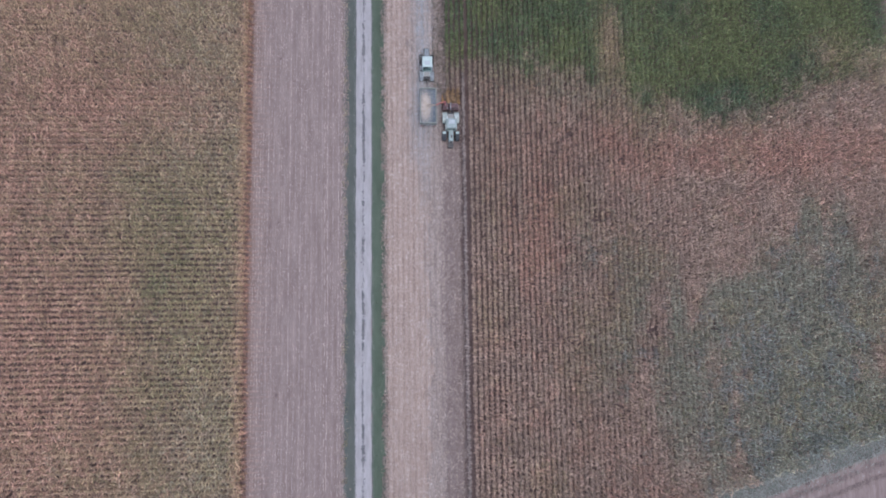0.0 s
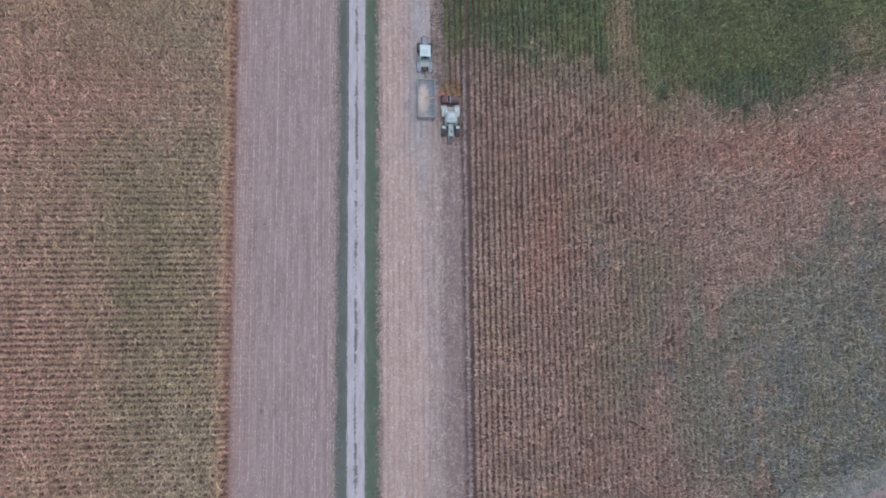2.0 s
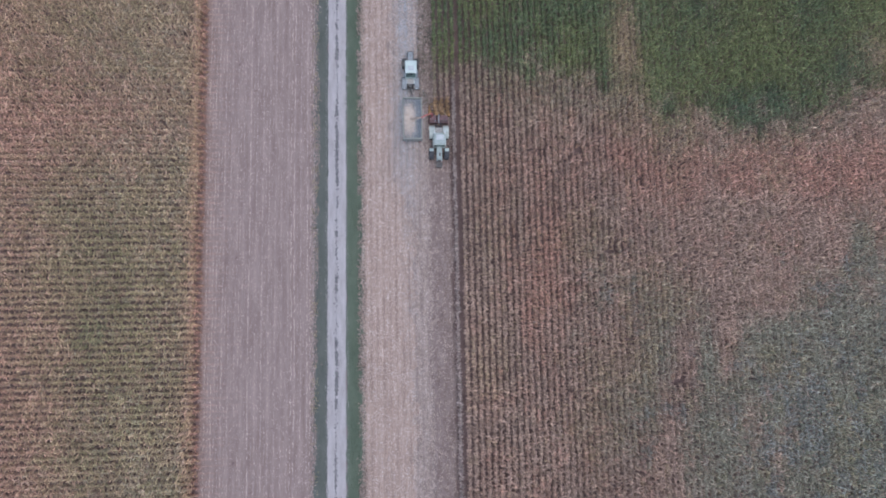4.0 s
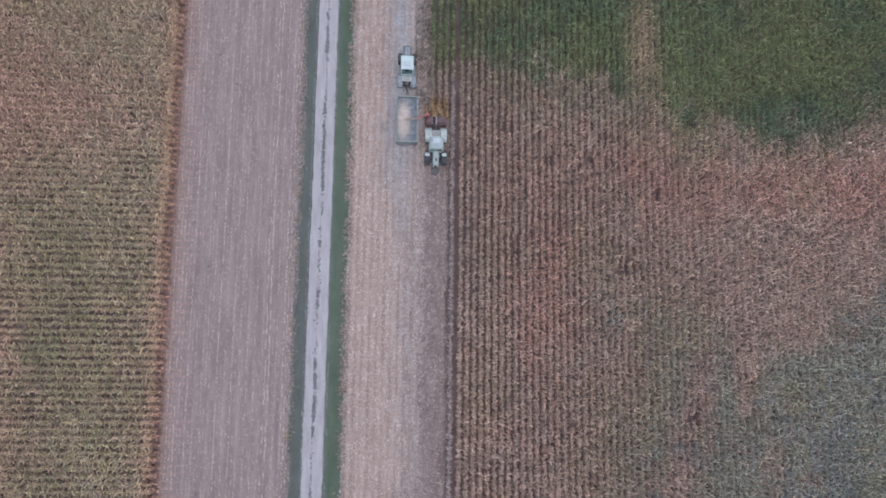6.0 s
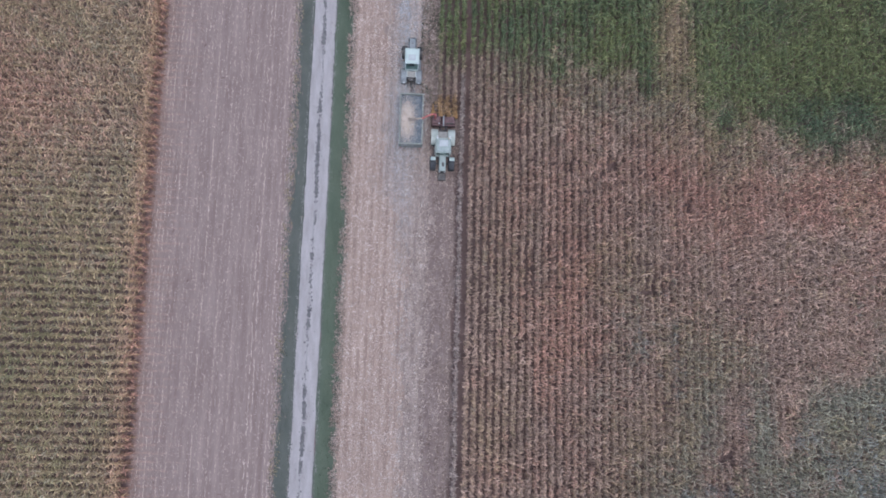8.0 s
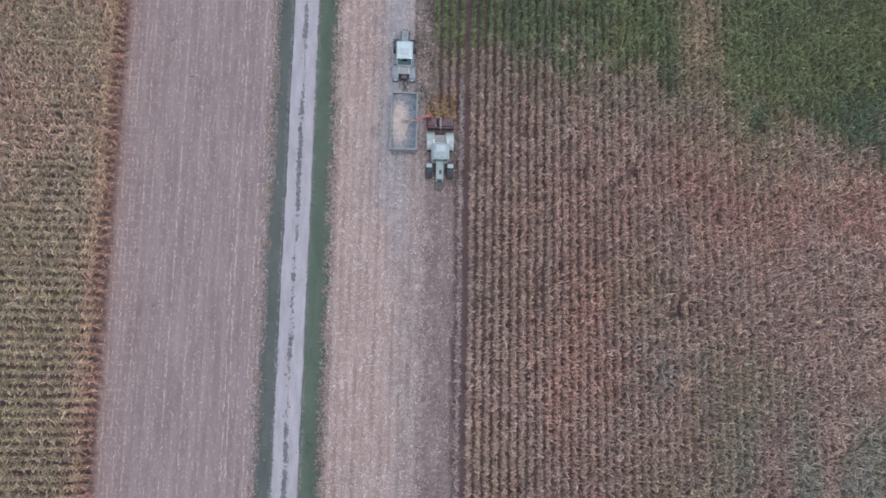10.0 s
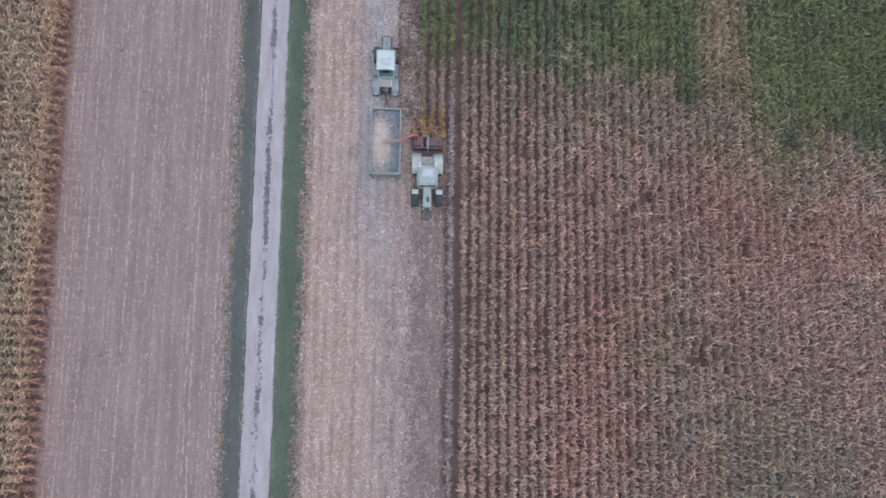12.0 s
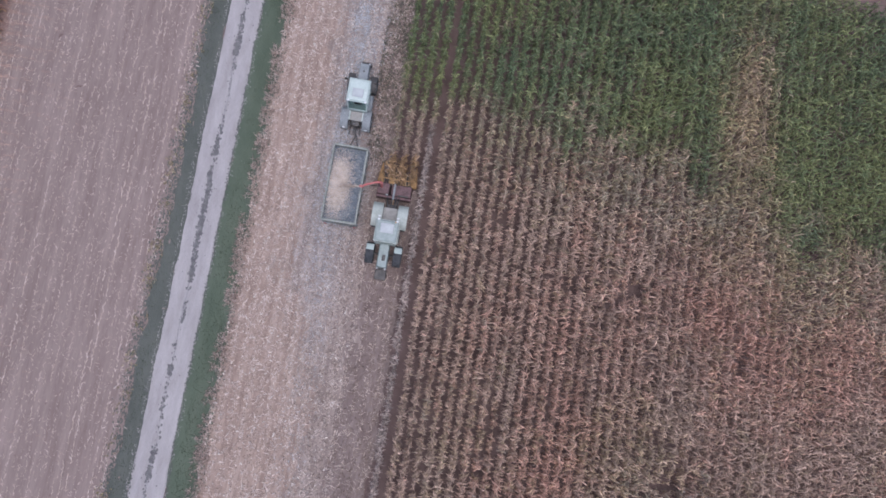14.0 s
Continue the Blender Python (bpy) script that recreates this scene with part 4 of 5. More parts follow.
def arch(x0, x1, cy, cz, r, a0, a1, thick=0.035, n=10):
    """A mudguard bent over a wheel, from angle a0 to a1 (degrees from ahead, upward)."""
    bm = bmesh.new()
    rows = []
    for i in range(n + 1):
        a = radians(a0 + (a1 - a0) * i / n)
        c, s = math.cos(a), math.sin(a)
        rows.append([bm.verts.new((x, cy + (r + d) * c, cz + (r + d) * s)) for x, d in ((x0, 0), (x1, 0), (x1, thick), (x0, thick))])
    for p, q in zip(rows, rows[1:]):
        for j in range(4):
            k = (j + 1) % 4
            bm.faces.new((p[j], p[k], q[k], q[j]))
    bm.faces.new(rows[0])
    bm.faces.new(rows[-1])
    return bm


def cab(t, x0, x1, y0, y1, z0, sill, z1, mat, front, ry0, ry1, roof_mat):
    """A cab of sill panels, leaning corner pillars, panes and a roof. front: 1 if it faces +y; ry0, ry1: the roof's ends."""
    body = part("cab", boxed(x0, x1, y0, y1, z0, sill, 0.03), mat, t)
    for px in (x0 + 0.04, x1 - 0.04):
        for py, ty in ((y0 + 0.04, ry0 + 0.04), (y1 - 0.04, ry1 - 0.04)):
            part("pillar", boxed(px - 0.04, px + 0.04, py - 0.04, py + 0.04, sill - 0.02, z1, 0.008, top=(px - 0.035, px + 0.035, ty - 0.035, ty + 0.035)), mat, body)
    wide = (x0 + 0.085, x1 - 0.085)
    ahead, behind = ("windscreen", "rear_window") if front > 0 else ("rear_window", "windscreen")
    part(ahead, boxed(*wide, y1 - 0.05, y1 - 0.03, sill - 0.01, z1 - 0.01, 0, top=(*wide, ry1 - 0.05, ry1 - 0.03)), GLASS, body, "tinted glass pane")
    part(behind, boxed(*wide, y0 + 0.03, y0 + 0.05, sill - 0.01, z1 - 0.01, 0, top=(*wide, ry0 + 0.03, ry0 + 0.05)), GLASS, body, "tinted glass pane")
    for px in (x0 + 0.03, x1 - 0.05):
        part("side_window", boxed(px, px + 0.02, y0 + 0.09, y1 - 0.09, sill - 0.01, z1 - 0.01, 0, top=(px, px + 0.02, ry0 + 0.09, ry1 - 0.09)), GLASS, body, "tinted glass pane")
    part("door_seam", boxed(x0 - 0.006, x0 + 0.01, y0 + 0.45, y0 + 0.48, z0 + 0.05, sill - 0.02, 0), STEEL, body)
    part("seat", boxed(-0.24, 0.24, -0.2 - 0.2 * front, 0.2 - 0.2 * front, sill - 0.1, sill + 0.15, 0.05), RUBBER, body, "black driver seat")
    part("steering_wheel", rod(bmesh.new(), (0, 0.3 * front, sill + 0.2), (0, 0.32 * front, sill + 0.24), 0.2, 16), RUBBER, body)
    roof = part("roof", boxed(x0 - 0.03, x1 + 0.03, ry0 - 0.05, ry1 + 0.05, z1, z1 + 0.13, 0.05, top=(x0 + 0.05, x1 - 0.05, ry0 + 0.03, ry1 - 0.03)), roof_mat, t)
    part("roof_rim", boxed(x0 - 0.05, x1 + 0.05, ry0 - 0.07, ry1 + 0.07, z1 - 0.04, z1 + 0.02, 0.015), mat, roof)
    for px in (x0 + 0.1, x1 - 0.1):
        part("roof_light", boxed(px - 0.06, px + 0.06, (ry0 if front > 0 else ry1) - 0.09, (ry0 if front > 0 else ry1) + 0.09, z1 + 0.03, z1 + 0.1, 0.015), LAMP, roof)
    return roof


def machine(name, x, y, label, category):
    e = new(name)
    e.location = (x, y, 0)
    return tagged(e, label, category)


def tractor(x, y):
    t = machine("tractor", x, y, "pale mint tractor with grey mudguards pulling a trailer", "tractor")
    part("chassis", boxed(-0.28, 0.28, -1.7, 2.5, 0.5, 0.95, 0.04), STEEL, t)
    hood = part("hood", boxed(-0.34, 0.38, 0.85, 2.6, 0.95, 1.58, 0.07, top=(-0.3, 0.34, 0.85, 2.5)), PAINT_GREY, t, "greyish hood")
    part("grille", boxed(-0.25, 0.29, 2.57, 2.62, 1.0, 1.45, 0.01), STEEL, hood)
    part("hood_cap", rod(bmesh.new(), (0.02, 1.95, 1.56), (0.02, 1.95, 1.6), 0.07, 12), STEEL, hood)
    for hx in (-0.24, 0.28):
        part("headlight", rod(bmesh.new(), (hx, 2.55, 1.3), (hx, 2.64, 1.3), 0.075, 12), LAMP, hood)
    part("exhaust_pipe", rod(bmesh.new(), (0.46, 1.0, 1.1), (0.46, 1.0, 2.5), 0.04, 10), STEEL, t)
    part("front_weight", boxed(-0.4, 0.42, 2.6, 2.85, 0.55, 0.95, 0.04), STEEL, t)
    roof = cab(t, -0.64, 0.68, -0.78, 0.88, 0.85, 1.55, 2.66, PAINT_MINT, 1, -0.54, 0.9, PAINT_MINT)
    part("roof_hatch", boxed(-0.36, 0.38, -0.33, 0.27, 2.79, 2.85, 0.025), PAINT_WHITE, roof, "white roof hatch")
    for s in (-1, 1):
        wheel(t, s * 0.8, 1.35, 0.6, 0.42, PAINT_GREY, "grey steel rim")
        wheel(t, s * 0.8, -1.25, 0.68, 0.48, PAINT_GREY, "grey steel rim")
        lo, hi = sorted((s * 0.48, s * 1.02))
        part("mudguard", arch(lo, hi, -1.25, 0.68, 0.74, 25, 165), PAINT_GREY, t, "dusty grey rear mudguard")
        part("front_mudguard", arch(lo + 0.04, hi - 0.04, 1.35, 0.6, 0.66, 40, 150), STEEL, t)
        part("tail_light", boxed(s * 0.75 - 0.09, s * 0.75 + 0.09, -1.99, -1.93, 0.98, 1.08, 0.012), LAMP, t, "whitish tail light")
        arm = part("mirror", rod(bmesh.new(), (s * 0.68, 0.86, 2.35), (s * 0.95, 1.0, 2.3), 0.015, 8), STEEL, t)
        part("mirror_head", boxed(s * 0.98 - 0.08, s * 0.98 + 0.08, 0.98, 1.03, 2.05, 2.4, 0.015), STEEL, arm)
        part("deck_rail", boxed(s * 0.44 - 0.035, s * 0.44 + 0.035, -1.45, -0.82, 1.22, 1.4, 0.012), PAINT_MINT, t)
        part("step", boxed(s * 0.72 - 0.1, s * 0.72 + 0.1, 0.25, 0.6, 0.55, 0.6, 0.01), STEEL, t)
        part("lower_link", rod(bmesh.new(), (s * 0.3, -1.5, 0.65), (s * 0.36, -2.25, 0.55), 0.04, 8), STEEL, t)
    part("deck", boxed(-0.44, 0.44, -1.45, -0.82, 1.14, 1.24, 0.015), DECK, t, "worn beige rear deck")
    part("fuel_tank", boxed(0.6, 0.92, -0.55, 0.5, 0.62, 1.15, 0.07), PAINT_GREY, t)
    part("tool_box", boxed(-0.9, -0.6, -0.45, 0.2, 0.62, 1.0, 0.04), PAINT_GREY, t)
    part("top_link", rod(bmesh.new(), (0, -1.45, 1.1), (0.03, -2.1, 0.85), 0.035, 8), STEEL, t)
    part("winch_block", boxed(-0.26, 0.26, -1.75, -1.45, 0.7, 1.1, 0.04), STEEL, t)
    part("hitch", boxed(-0.12, 0.12, -2.2, -1.6, 0.42, 0.56, 0.02), STEEL, t)
    part("front_axle", rod(bmesh.new(), (-0.75, 1.35, 0.6), (0.75, 1.35, 0.6), 0.08, 10), STEEL, t)
    part("rear_axle", rod(bmesh.new(), (-0.75, -1.25, 0.68), (0.75, -1.25, 0.68), 0.1, 10), STEEL, t)
    return t


def trailer(x, y):
    """The box trailer; y is its front board."""
    t = machine("trailer", x, y, "olive grey box trailer filled with chopped maize", "trailer")
    L, W, z0, z1 = 5.05, 1.1, 0.95, 2.15
    part("floor", boxed(-W, W, -L, 0, z0 - 0.08, z0, 0.01), BOARD, t)
    for s in (-1, 1):
        b = part("side_board", boxed(s * W - 0.03, s * W + 0.03, -L, 0, z0, z1, 0.01), BOARD, t)
        part("rim_rail", boxed(s * W - 0.065, s * W + 0.065, -L - 0.05, 0.05, z1, z1 + 0.09, 0.02), BOARD, b)
        for k in range(7):
            yy = -L + 0.08 + k * (L - 0.16) / 6
            part("rib", boxed(s * (W + 0.055) - 0.03, s * (W + 0.055) + 0.03, yy - 0.045, yy + 0.045, z0 - 0.05, z1, 0.008), BOARD, b)
    for yy, lab in ((0.0, "front_board"), (-L, "tail_board")):
        b = part(lab, boxed(-W + 0.035, W - 0.035, yy - 0.03, yy + 0.03, z0, z1, 0.01), BOARD, t)
        part("rim_rail", boxed(-W + 0.07, W - 0.07, yy - 0.07, yy + 0.07, z1, z1 + 0.1, 0.02), BOARD, b)
        for k in range(4):
            xx = -0.85 + k * 1.7 / 3
            d = 0.055 if yy == 0 else -0.055
            part("rib", boxed(xx - 0.04, xx + 0.04, yy + d - 0.025, yy + d + 0.025, z0, z1 - 0.01, 0.008), BOARD, b)
    part("marker_plate", boxed(-0.8, -0.6, 0.08, 0.1, z1 - 0.25, z1 + 0.08, 0.01), PAINT_WHITE, t, "small white plate on the front board")
    for s in (-1, 1):
        part("chassis_beam", boxed(s * 0.45 - 0.06, s * 0.45 + 0.06, -L + 0.1, 0.0, 0.68, 0.87, 0.015), STEEL, t)
        part("tail_light", boxed(s * 0.95 - 0.1, s * 0.95 + 0.1, -L - 0.1, -L - 0.03, 0.78, 0.88, 0.01), LAMP_RED, t, "red tail light")
    for yy in (-1.0, -4.1):
        part("axle", rod(bmesh.new(), (-0.85, yy, 0.46), (0.85, yy, 0.46), 0.06, 10), STEEL, t)
        for s in (-1, 1):
            wheel(t, s * 0.92, yy, 0.46, 0.3, PAINT_GREY, "grey steel rim", 12)
            part("leaf_spring", boxed(s * 0.45 - 0.04, s * 0.45 + 0.04, yy - 0.45, yy + 0.45, 0.54, 0.66, 0.02), STEEL, t)
    bm = rod(bmesh.new(), (-0.4, 0.0, 0.66), (0.0, 1.25, 0.52), 0.045, 8)
    rod(bm, (0.4, 0.0, 0.66), (0.0, 1.25, 0.52), 0.045, 8)
    part("drawbar", bm, STEEL, t)
    part("towing_eye", rod(bmesh.new(), (0, 1.2, 0.49), (0, 1.2, 0.55), 0.1, 14), STEEL, t)
    return t


def heap(name, x0, x1, y0, y1, height, nx, ny, mat, label, category, seed):
    xs, ys = np.linspace(x0, x1, nx), np.linspace(y0, y1, ny)
    x, y = np.meshgrid(xs, ys)
    z = height(x, y) + 0.07 * (vnoise(x, y, 0.16, seed) - 0.5) + 0.13 * (vnoise(x, y, 0.5, seed + 1) - 0.5)
    a = (np.arange(ny - 1)[:, None] * nx + np.arange(nx - 1)[None]).ravel()
    top = np.stack([x, y, z], -1).reshape(-1, 3)
    base = top.copy()
    base[:, 2] = 0.96
    q = np.stack([a, a + 1, a + nx + 1, a + nx], 1)
    n = nx * ny
    rim = np.concatenate([np.arange(nx), np.arange(1, ny) * nx + nx - 1, (ny - 1) * nx + np.arange(nx - 2, -1, -1), np.arange(ny - 2, 0, -1) * nx])
    nxt = np.roll(rim, -1)
    me = quick_mesh(name, np.concatenate([top, base]), [np.concatenate([q, q[:, ::-1] + n, np.stack([rim, rim + n, nxt + n, nxt], 1)])], [mat], smooth=True)
    return tagged(new(name, me), label, category, kind="stuff")


def chaff_stream(a, b, count, label):
    """Flying bits of chopped maize along an arc from the spout into the load."""
    rs = np.random.RandomState(99)
    u = rs.rand(count)
    a, b = np.array(a), np.array(b)
    p = a[None] * (1 - u[:, None]) + b[None] * u[:, None]
    p[:, 2] += 0.5 * u * (1 - u)
    p += rs.normal(0, 1, (count, 3)) * (0.025 + 0.13 * u[:, None] ** 2)
    p[:, 2] = np.maximum(p[:, 2], 2.0)
    d = rs.normal(0, 0.022, (count, 3, 3))
    me = quick_mesh("chaff_stream", (p[:, None] + d).reshape(-1, 3), [np.arange(count * 3).reshape(-1, 3)], [FRESH])
    tagged(new("chaff_stream", me), label, "chaff", kind="stuff")


def chopper_tractor(x, y):
    t = machine("tractor", x, y, "cream tractor driving backwards with a mounted forage harvester", "tractor")
    part("chassis", boxed(-0.3, 0.3, -2.4, 1.9, 0.55, 1.0, 0.04), STEEL, t)
    hood = part("hood", boxed(-0.36, 0.36, -2.5, -0.88, 1.0, 1.62, 0.07, top=(-0.32, 0.32, -2.42, -0.88)), PAINT_SAGE, t, "dusty sage hood")
    part("grille", boxed(-0.26, 0.26, -2.53, -2.48, 1.05, 1.5, 0.01), STEEL, hood)
    part("exhaust_stub", rod(bmesh.new(), (0.1, -1.75, 1.6), (0.1, -1.75, 1.95), 0.06, 12), STEEL, hood)
    part("hood_vent", boxed(-0.06, 0.16, -2.0, -1.6, 1.615, 1.63, 0.004), STEEL, hood)
    for hx in (-0.24, 0.24):
        part("headlight", rod(bmesh.new(), (hx, -2.55, 1.35), (hx, -2.46, 1.35), 0.075, 12), LAMP, hood)
    part("front_weight", boxed(-0.38, 0.38, -3.2, -2.55, 0.5, 0.85, 0.05), STEEL, t, "dark front weight block")
    part("weight_bracket", boxed(-0.2, 0.2, -2.6, -2.4, 0.55, 0.9, 0.02), STEEL, t)
    roof = cab(t, -0.7, 0.7, -0.88, 0.72, 0.95, 1.6, 2.68, PAINT_CREAM, -1, -0.84, 0.5, PAINT_SAGE)
    part("roof_hatch", boxed(-0.42, 0.44, -0.32, 0.3, 2.82, 2.88, 0.03), PAINT_WHITE, roof, "white roof hatch")
    part("beacon", rod(bmesh.new(), (0.5, 0.45, 2.82), (0.5, 0.45, 2.95), 0.05, 12), PAINT_YELLOW, roof)
    for s in (-1, 1):
        wheel(t, s * 0.86, 1.05, 0.8, 0.52, PAINT_CREAM, "cream steel rim", 18)
        wheel(t, s * 0.92, -1.5, 0.7, 0.58, PAINT_CREAM, "cream steel rim")
        lo, hi = sorted((s * 0.5, s * 1.18))
        part("mudguard", arch(lo, hi, 1.05, 0.8, 0.88, 20, 150), PAINT_CREAM, t, "broad cream mudguard")
        part("mudguard_side", boxed(s * 0.52 - 0.02, s * 0.52 + 0.02, 0.3, 1.75, 1.0, 1.62, 0.01, top=(s * 0.52 - 0.02, s * 0.52 + 0.02, 0.6, 1.5)), PAINT_CREAM, t)
        lo, hi = sorted((s * 0.68, s * 1.18))
        part("wheel_guard", arch(lo, hi, -1.5, 0.7, 0.77, 48, 80), PAINT_MINT, t, "pale front wheel guard")
        arm = part("mirror", rod(bmesh.new(), (s * 0.7, -0.85, 2.4), (s * 1.0, -0.95, 2.35), 0.015, 8), STEEL, t)
        part("mirror_head", boxed(s * 1.02 - 0.08, s * 1.02 + 0.08, -0.98, -0.93, 2.05, 2.4, 0.015), STEEL, arm)
        part("work_light", boxed(s * 0.6 - 0.07, s * 0.6 + 0.07, 0.7, 0.78, 2.6, 2.72, 0.015), LAMP, t)
        part("step", boxed(s * 0.78 - 0.1, s * 0.78 + 0.1, -0.5, 0.0, 0.6, 0.66, 0.01), STEEL, t)
        part("cab_side_rail", boxed(s * 0.78 - 0.03, s * 0.78 + 0.03, -0.8, 0.3, 1.55, 1.62, 0.01), PAINT_CREAM, t)
        part("lower_link", rod(bmesh.new(), (s * 0.32, 1.75, 0.7), (s * 0.4, 2.4, 0.65), 0.045, 8), STEEL, t)
    part("rear_deck", boxed(-0.5, 0.5, 0.7, 1.6, 1.25, 1.36, 0.03), DECK, t, "worn beige deck between the mudguards")
    part("hose_bundle", rod(bmesh.new(), (0.15, 1.5, 1.3), (0.25, 2.4, 1.2), 0.035, 8), RUBBER, t)
    part("top_link", rod(bmesh.new(), (0, 1.6, 1.2), (0, 2.4, 1.25), 0.04, 8), STEEL, t)
    part("front_axle", rod(bmesh.new(), (-0.8, -1.5, 0.7), (0.8, -1.5, 0.7), 0.08, 10), STEEL, t)
    part("rear_axle", rod(bmesh.new(), (-0.8, 1.05, 0.8), (0.8, 1.05, 0.8), 0.1, 10), STEEL, t)
    return t


def forage_harvester(x, y):
    """Three-row mounted chopper; y is the tractor's roof hatch."""
    t = machine("forage_harvester", x, y, "rusty maroon three-row maize chopper with a red spout", "forage harvester")
    part("frame", boxed(-1.15, 1.2, 2.3, 2.45, 0.5, 1.15, 0.03), PAINT_MAROON, t)
    part("chopper_housing", boxed(-1.2, -0.25, 2.4, 3.3, 0.35, 1.35, 0.08, top=(-1.12, -0.33, 2.5, 3.25)), PAINT_MAROON, t)
    part("feed_housing", boxed(-0.2, 1.22, 2.42, 3.3, 0.35, 1.15, 0.06, top=(-0.15, 1.15, 2.5, 3.25)), PAINT_MAROON, t)
    part("cover_plate", boxed(0.25, 1.1, 2.6, 3.05, 1.155, 1.19, 0.01), PAINT_MAROON, t)
    part("gear_case", boxed(-0.05, 0.09, 2.2, 3.3, 1.1, 1.28, 0.03), PAINT_GREY, t, "grey gear case")
    part("belt_guard", boxed(0.3, 1.0, 2.48, 2.56, 1.16, 1.3, 0.02), STEEL, t)
    part("warning_plate", boxed(-0.5, -0.36, 2.42, 2.48, 1.2, 1.45, 0.01), PAINT_WHITE, t, "small white plate")
    for k in range(4):
        cx = -1.02 + k * 0.753
        lean = 0.02 * (k - 1.5)
        bm = bmesh.new()
        block(bm, cx - 0.24, cx + 0.24, 3.3, 3.75, 0.3, 0.85, 0.06, top=(cx - 0.19, cx + 0.19, 3.3, 3.68))
        rod(bm, (cx, 3.65, 0.5), (cx + lean, 4.85, 0.2), 0.23, 12, 0.03)
        part("row_divider", bm, PAINT_YELLOW, t, "dusty orange yellow row divider")
    for k in range(3):
        cx = -0.645 + k * 0.753
        bm = boxed(cx - 0.16, cx - 0.06, 3.3, 4.1, 0.42, 0.5, 0.015)
        block(bm, cx + 0.06, cx + 0.16, 3.3, 4.1, 0.42, 0.5, 0.015)
        part("gathering_chain", bm, STEEL, t)
    part("feed_roller", rod(bmesh.new(), (-1.05, 3.28, 0.75), (1.1, 3.28, 0.75), 0.11, 14), STEEL, t)
    for k in range(6):
        cx = -1.0 + 0.42 * k
        part("stiffener", boxed(cx - 0.02, cx + 0.02, 2.55, 3.2, 1.15 if cx > -0.2 else 1.34, 1.2 if cx > -0.2 else 1.38, 0.006), PAINT_MAROON, t)
    part("drive_shaft", rod(bmesh.new(), (0.02, 1.7, 0.85), (0.02, 2.35, 0.95), 0.06, 10), PAINT_YELLOW, t)
    for hx in (-0.25, 0.32):
        part("hydraulic_hose", rod(bmesh.new(), (hx, 1.7, 1.15), (hx * 1.4, 2.45, 1.2), 0.022, 8), RUBBER, t)
    part("crop_bar", rod(bmesh.new(), (-1.1, 3.6, 1.25), (1.3, 3.6, 1.25), 0.035, 8), PAINT_YELLOW, t)
    for s in (-1.1, 1.3):
        part("bar_stay", rod(bmesh.new(), (s, 3.25, 0.9), (s, 3.6, 1.25), 0.03, 8), PAINT_YELLOW, t)
    part("spout_base", rod(bmesh.new(), (-0.85, 2.95, 1.3), (-0.85, 2.95, 2.5), 0.1, 14), PAINT_RED, t)
    bm = bmesh.new()
    pts = [(-0.85, 2.95, 2.4), (-0.95, 2.92, 2.75), (-1.25, 2.8, 2.95), (-1.65, 2.62, 2.98), (-2.0, 2.46, 2.85)]
    rings = []
    for i, p in enumerate(pts):
        w, h = 0.072 - 0.005 * i, 0.075 - 0.005 * i
        d = (Vector(pts[min(i + 1, 4)]) - Vector(pts[max(i - 1, 0)])).normalized()
        side = d.cross(Vector((0.35, 0.9, 0.0))).normalized()
        other = d.cross(side).normalized()
        rings.append([bm.verts.new(Vector(p) + side * a * h + other * b * w) for a, b in ((1, 1), (1, -1), (-1, -1), (-1, 1))])
    for p, q in zip(rings, rings[1:]):
        for j in range(4):
            bm.faces.new((p[j], p[(j + 1) % 4], q[(j + 1) % 4], q[j]))
    bm.faces.new(rings[0])
    bm.faces.new(rings[-1])
    spout = part("spout", bm, PAINT_RED, t, "orange red curved spout")
    part("deflector", boxed(-2.14, -1.94, 2.36, 2.5, 2.76, 2.92, 0.02, top=(-2.2, -1.96, 2.34, 2.5)), PAINT_RED, spout)
    part("spout_ram", rod(bmesh.new(), (-0.9, 2.8, 2.0), (-1.5, 2.6, 2.85), 0.025, 8), STEEL, spout)
    return t


CHX, CHY = 12.34, 12.25
TRX, TRY = 8.99, 20.82
TLX, TLY = TRX + 0.13, TRY - 3.5
tractor(TRX, TRY)
trailer(TLX, TLY)
load_top = lambda x, y: 1.86 + 0.22 * np.exp(-(((x - TLX + 0.4) / 0.75) ** 2 + ((y - TLY + 2.3) / 1.3) ** 2)) - 0.3 * np.exp(-(((x - TLX - 0.45) / 0.5) ** 2 + ((y - TLY + 0.6) / 0.7) ** 2)) - 0.25 * np.exp(-(((x - TLX - 0.55) / 0.4) ** 2 + ((y - TLY + 3.9) / 0.5) ** 2))
heap("maize_load", TLX - 1.065, TLX + 1.065, TLY - 5.0, TLY - 0.04, load_top, 60, 120, LOAD, "grey green chopped maize filling the trailer", "chopped maize", 101)


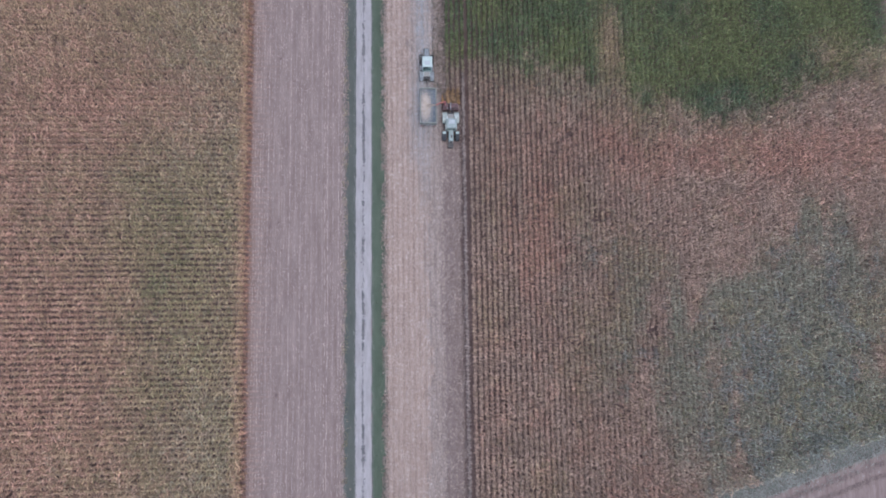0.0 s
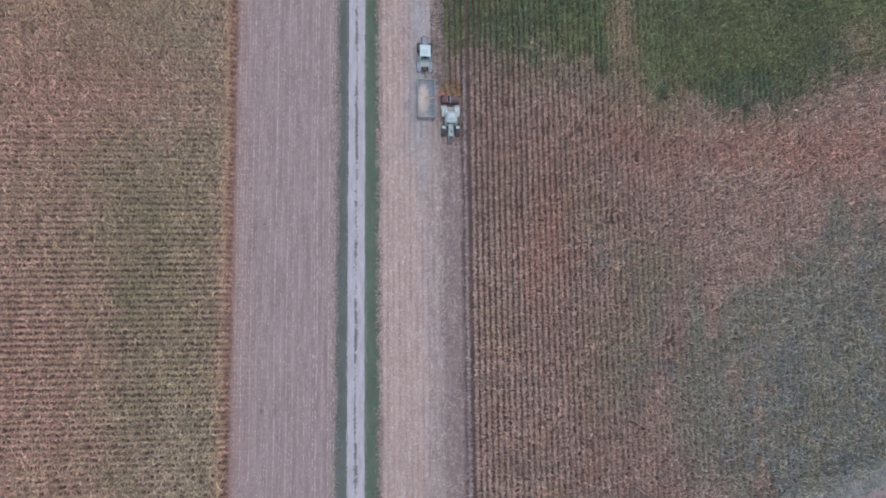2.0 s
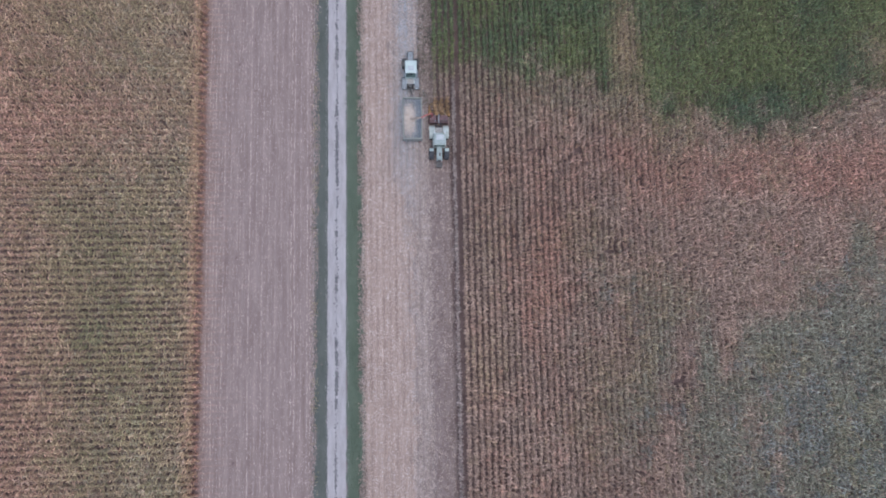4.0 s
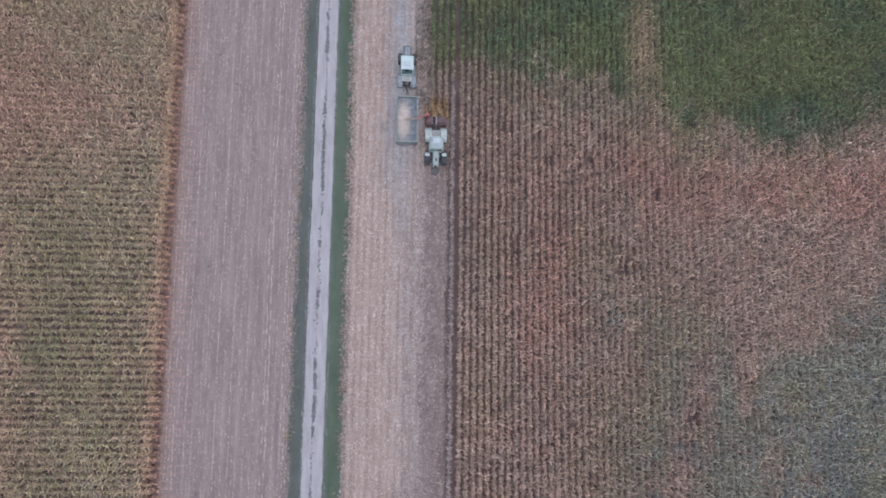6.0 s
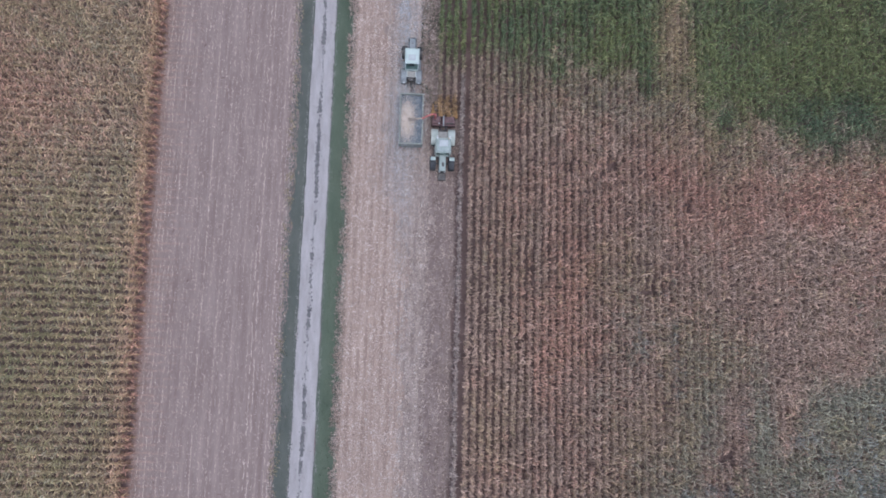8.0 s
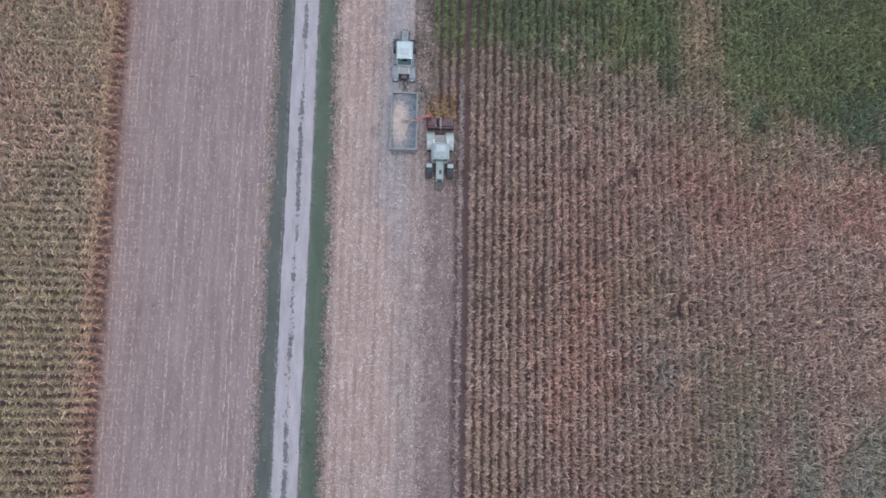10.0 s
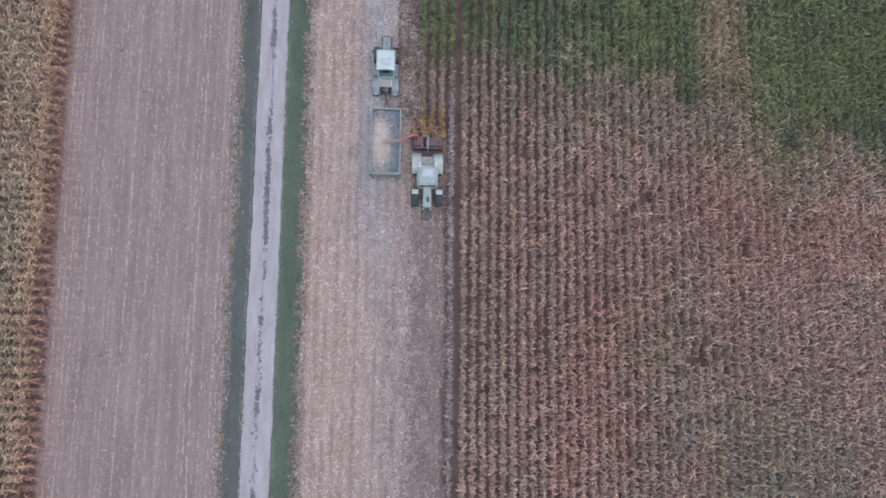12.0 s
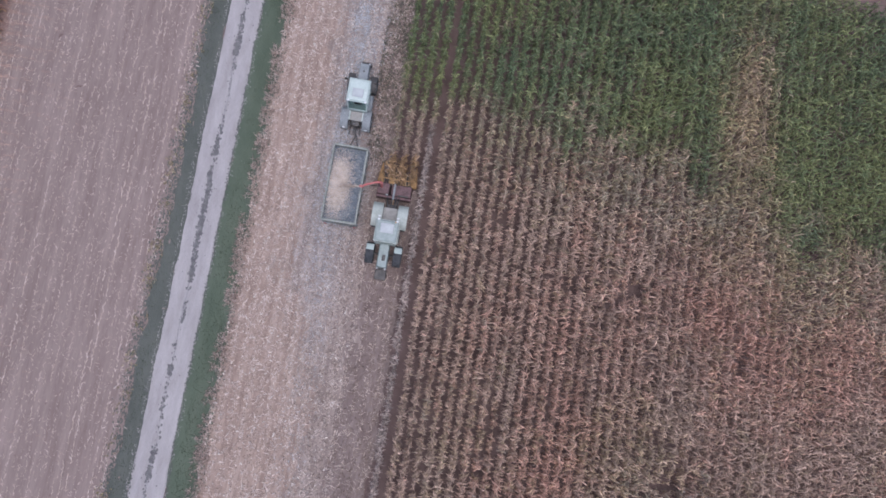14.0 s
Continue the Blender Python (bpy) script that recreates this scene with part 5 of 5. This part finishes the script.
def fresh_chaff():
    rs = np.random.RandomState(105)
    n = 15000
    x = TLX - 0.4 + 0.38 * rs.normal(0, 1, n)
    y = TLY - 2.65 + 1.0 * rs.normal(0, 1, n)
    k = (x > TLX - 1.03) & (x < TLX + 1.03) & (y > TLY - 4.9) & (y < TLY - 0.1)
    x, y = x[k], y[k]
    n = len(x)
    z = load_top(x, y) + 0.03 + 0.06 * rs.rand(n) + 0.12 * np.exp(-((x - TLX + 0.45) ** 2 + ((y - TLY + 2.5) / 1.5) ** 2) / 0.5)
    me = ribbons("fresh_chaff", x, y, z, 0.03 + 0.035 * rs.rand(n), 0.014 + 0.018 * rs.rand(n), rs.rand(n) * 6.28, 0.03 * rs.rand(n), FRESH, rs, bits=True)
    tagged(new("fresh_chaff", me), "pale fresh chaff heaped in the trailer", "chopped maize", kind="stuff")


fresh_chaff()
chopper_tractor(CHX, CHY)
forage_harvester(CHX, CHY)


def gathered_crop(count):
    """Yellowed leaves and stalks being drawn in between the row dividers."""
    rs = np.random.RandomState(121)
    x, y = CHX + 0.1 + rs.normal(0, 0.5, count).clip(-1.05, 1.05), CHY + 3.25 + 1.5 * rs.rand(count) ** 1.3
    me = ribbons("gathered_crop", x, y, 0.55 + 0.75 * rs.rand(count), 0.18 + 0.3 * rs.rand(count), 0.04 + 0.04 * rs.rand(count), math.pi / 2 + rs.normal(0, 0.9, count), 0.05 + 0.15 * rs.rand(count), YELLOW_LEAF, rs)
    tagged(new("gathered_crop", me), "orange yellow maize leaves bunched in front of the chopper", "maize leaves", kind="stuff")


YELLOW_LEAF = material("yellowed_leaf", [(0.13, 0.085, 0.05), (0.25, 0.16, 0.085), (0.4, 0.28, 0.16)], 1.0, 0.8, island=0.8)
gathered_crop(130)
chaff_stream((CHX - 2.1, CHY + 2.4, 2.85), (TLX - 0.4, TLY - 2.7, 2.15), 1800, "pale stream of chaff falling into the trailer")


def airborne_chaff(count):
    """A thin cloud of chaff specks behind the trailer, standing in for dust haze."""
    rs = np.random.RandomState(111)
    near = rs.rand(count) < 0.6
    x = np.where(near, TRX - 0.3 + 1.5 * rs.normal(0, 1, count), TRX - 0.6 + 1.7 * rs.normal(0, 1, count))
    y = np.where(near, TRY - 6.2 + 2.0 * rs.normal(0, 1, count), TRY - 10.5 + 3.2 * rs.normal(0, 1, count))
    z = 0.5 + 2.6 * rs.rand(count)
    k = (x < CHX - 1.4) | (y > CHY + 5)
    p = np.stack([x, y, z], 1)[k]
    d = rs.normal(0, 0.0105, (len(p), 3, 3))
    me = quick_mesh("airborne_chaff", (p[:, None] + d).reshape(-1, 3), [np.arange(len(p) * 3).reshape(-1, 3)], [CHAFF])
    tagged(new("airborne_chaff", me), "thin cloud of chaff dust round the trailer, tinted bluish as haze", "chaff", kind="stuff")


# Bluish tint: the scattered light of the dust haze is put into the colour.
CHAFF = material("airborne_chaff", [(0.48, 0.5, 0.52), (0.57, 0.595, 0.62)], 3.0, 0.9)
airborne_chaff(52000)
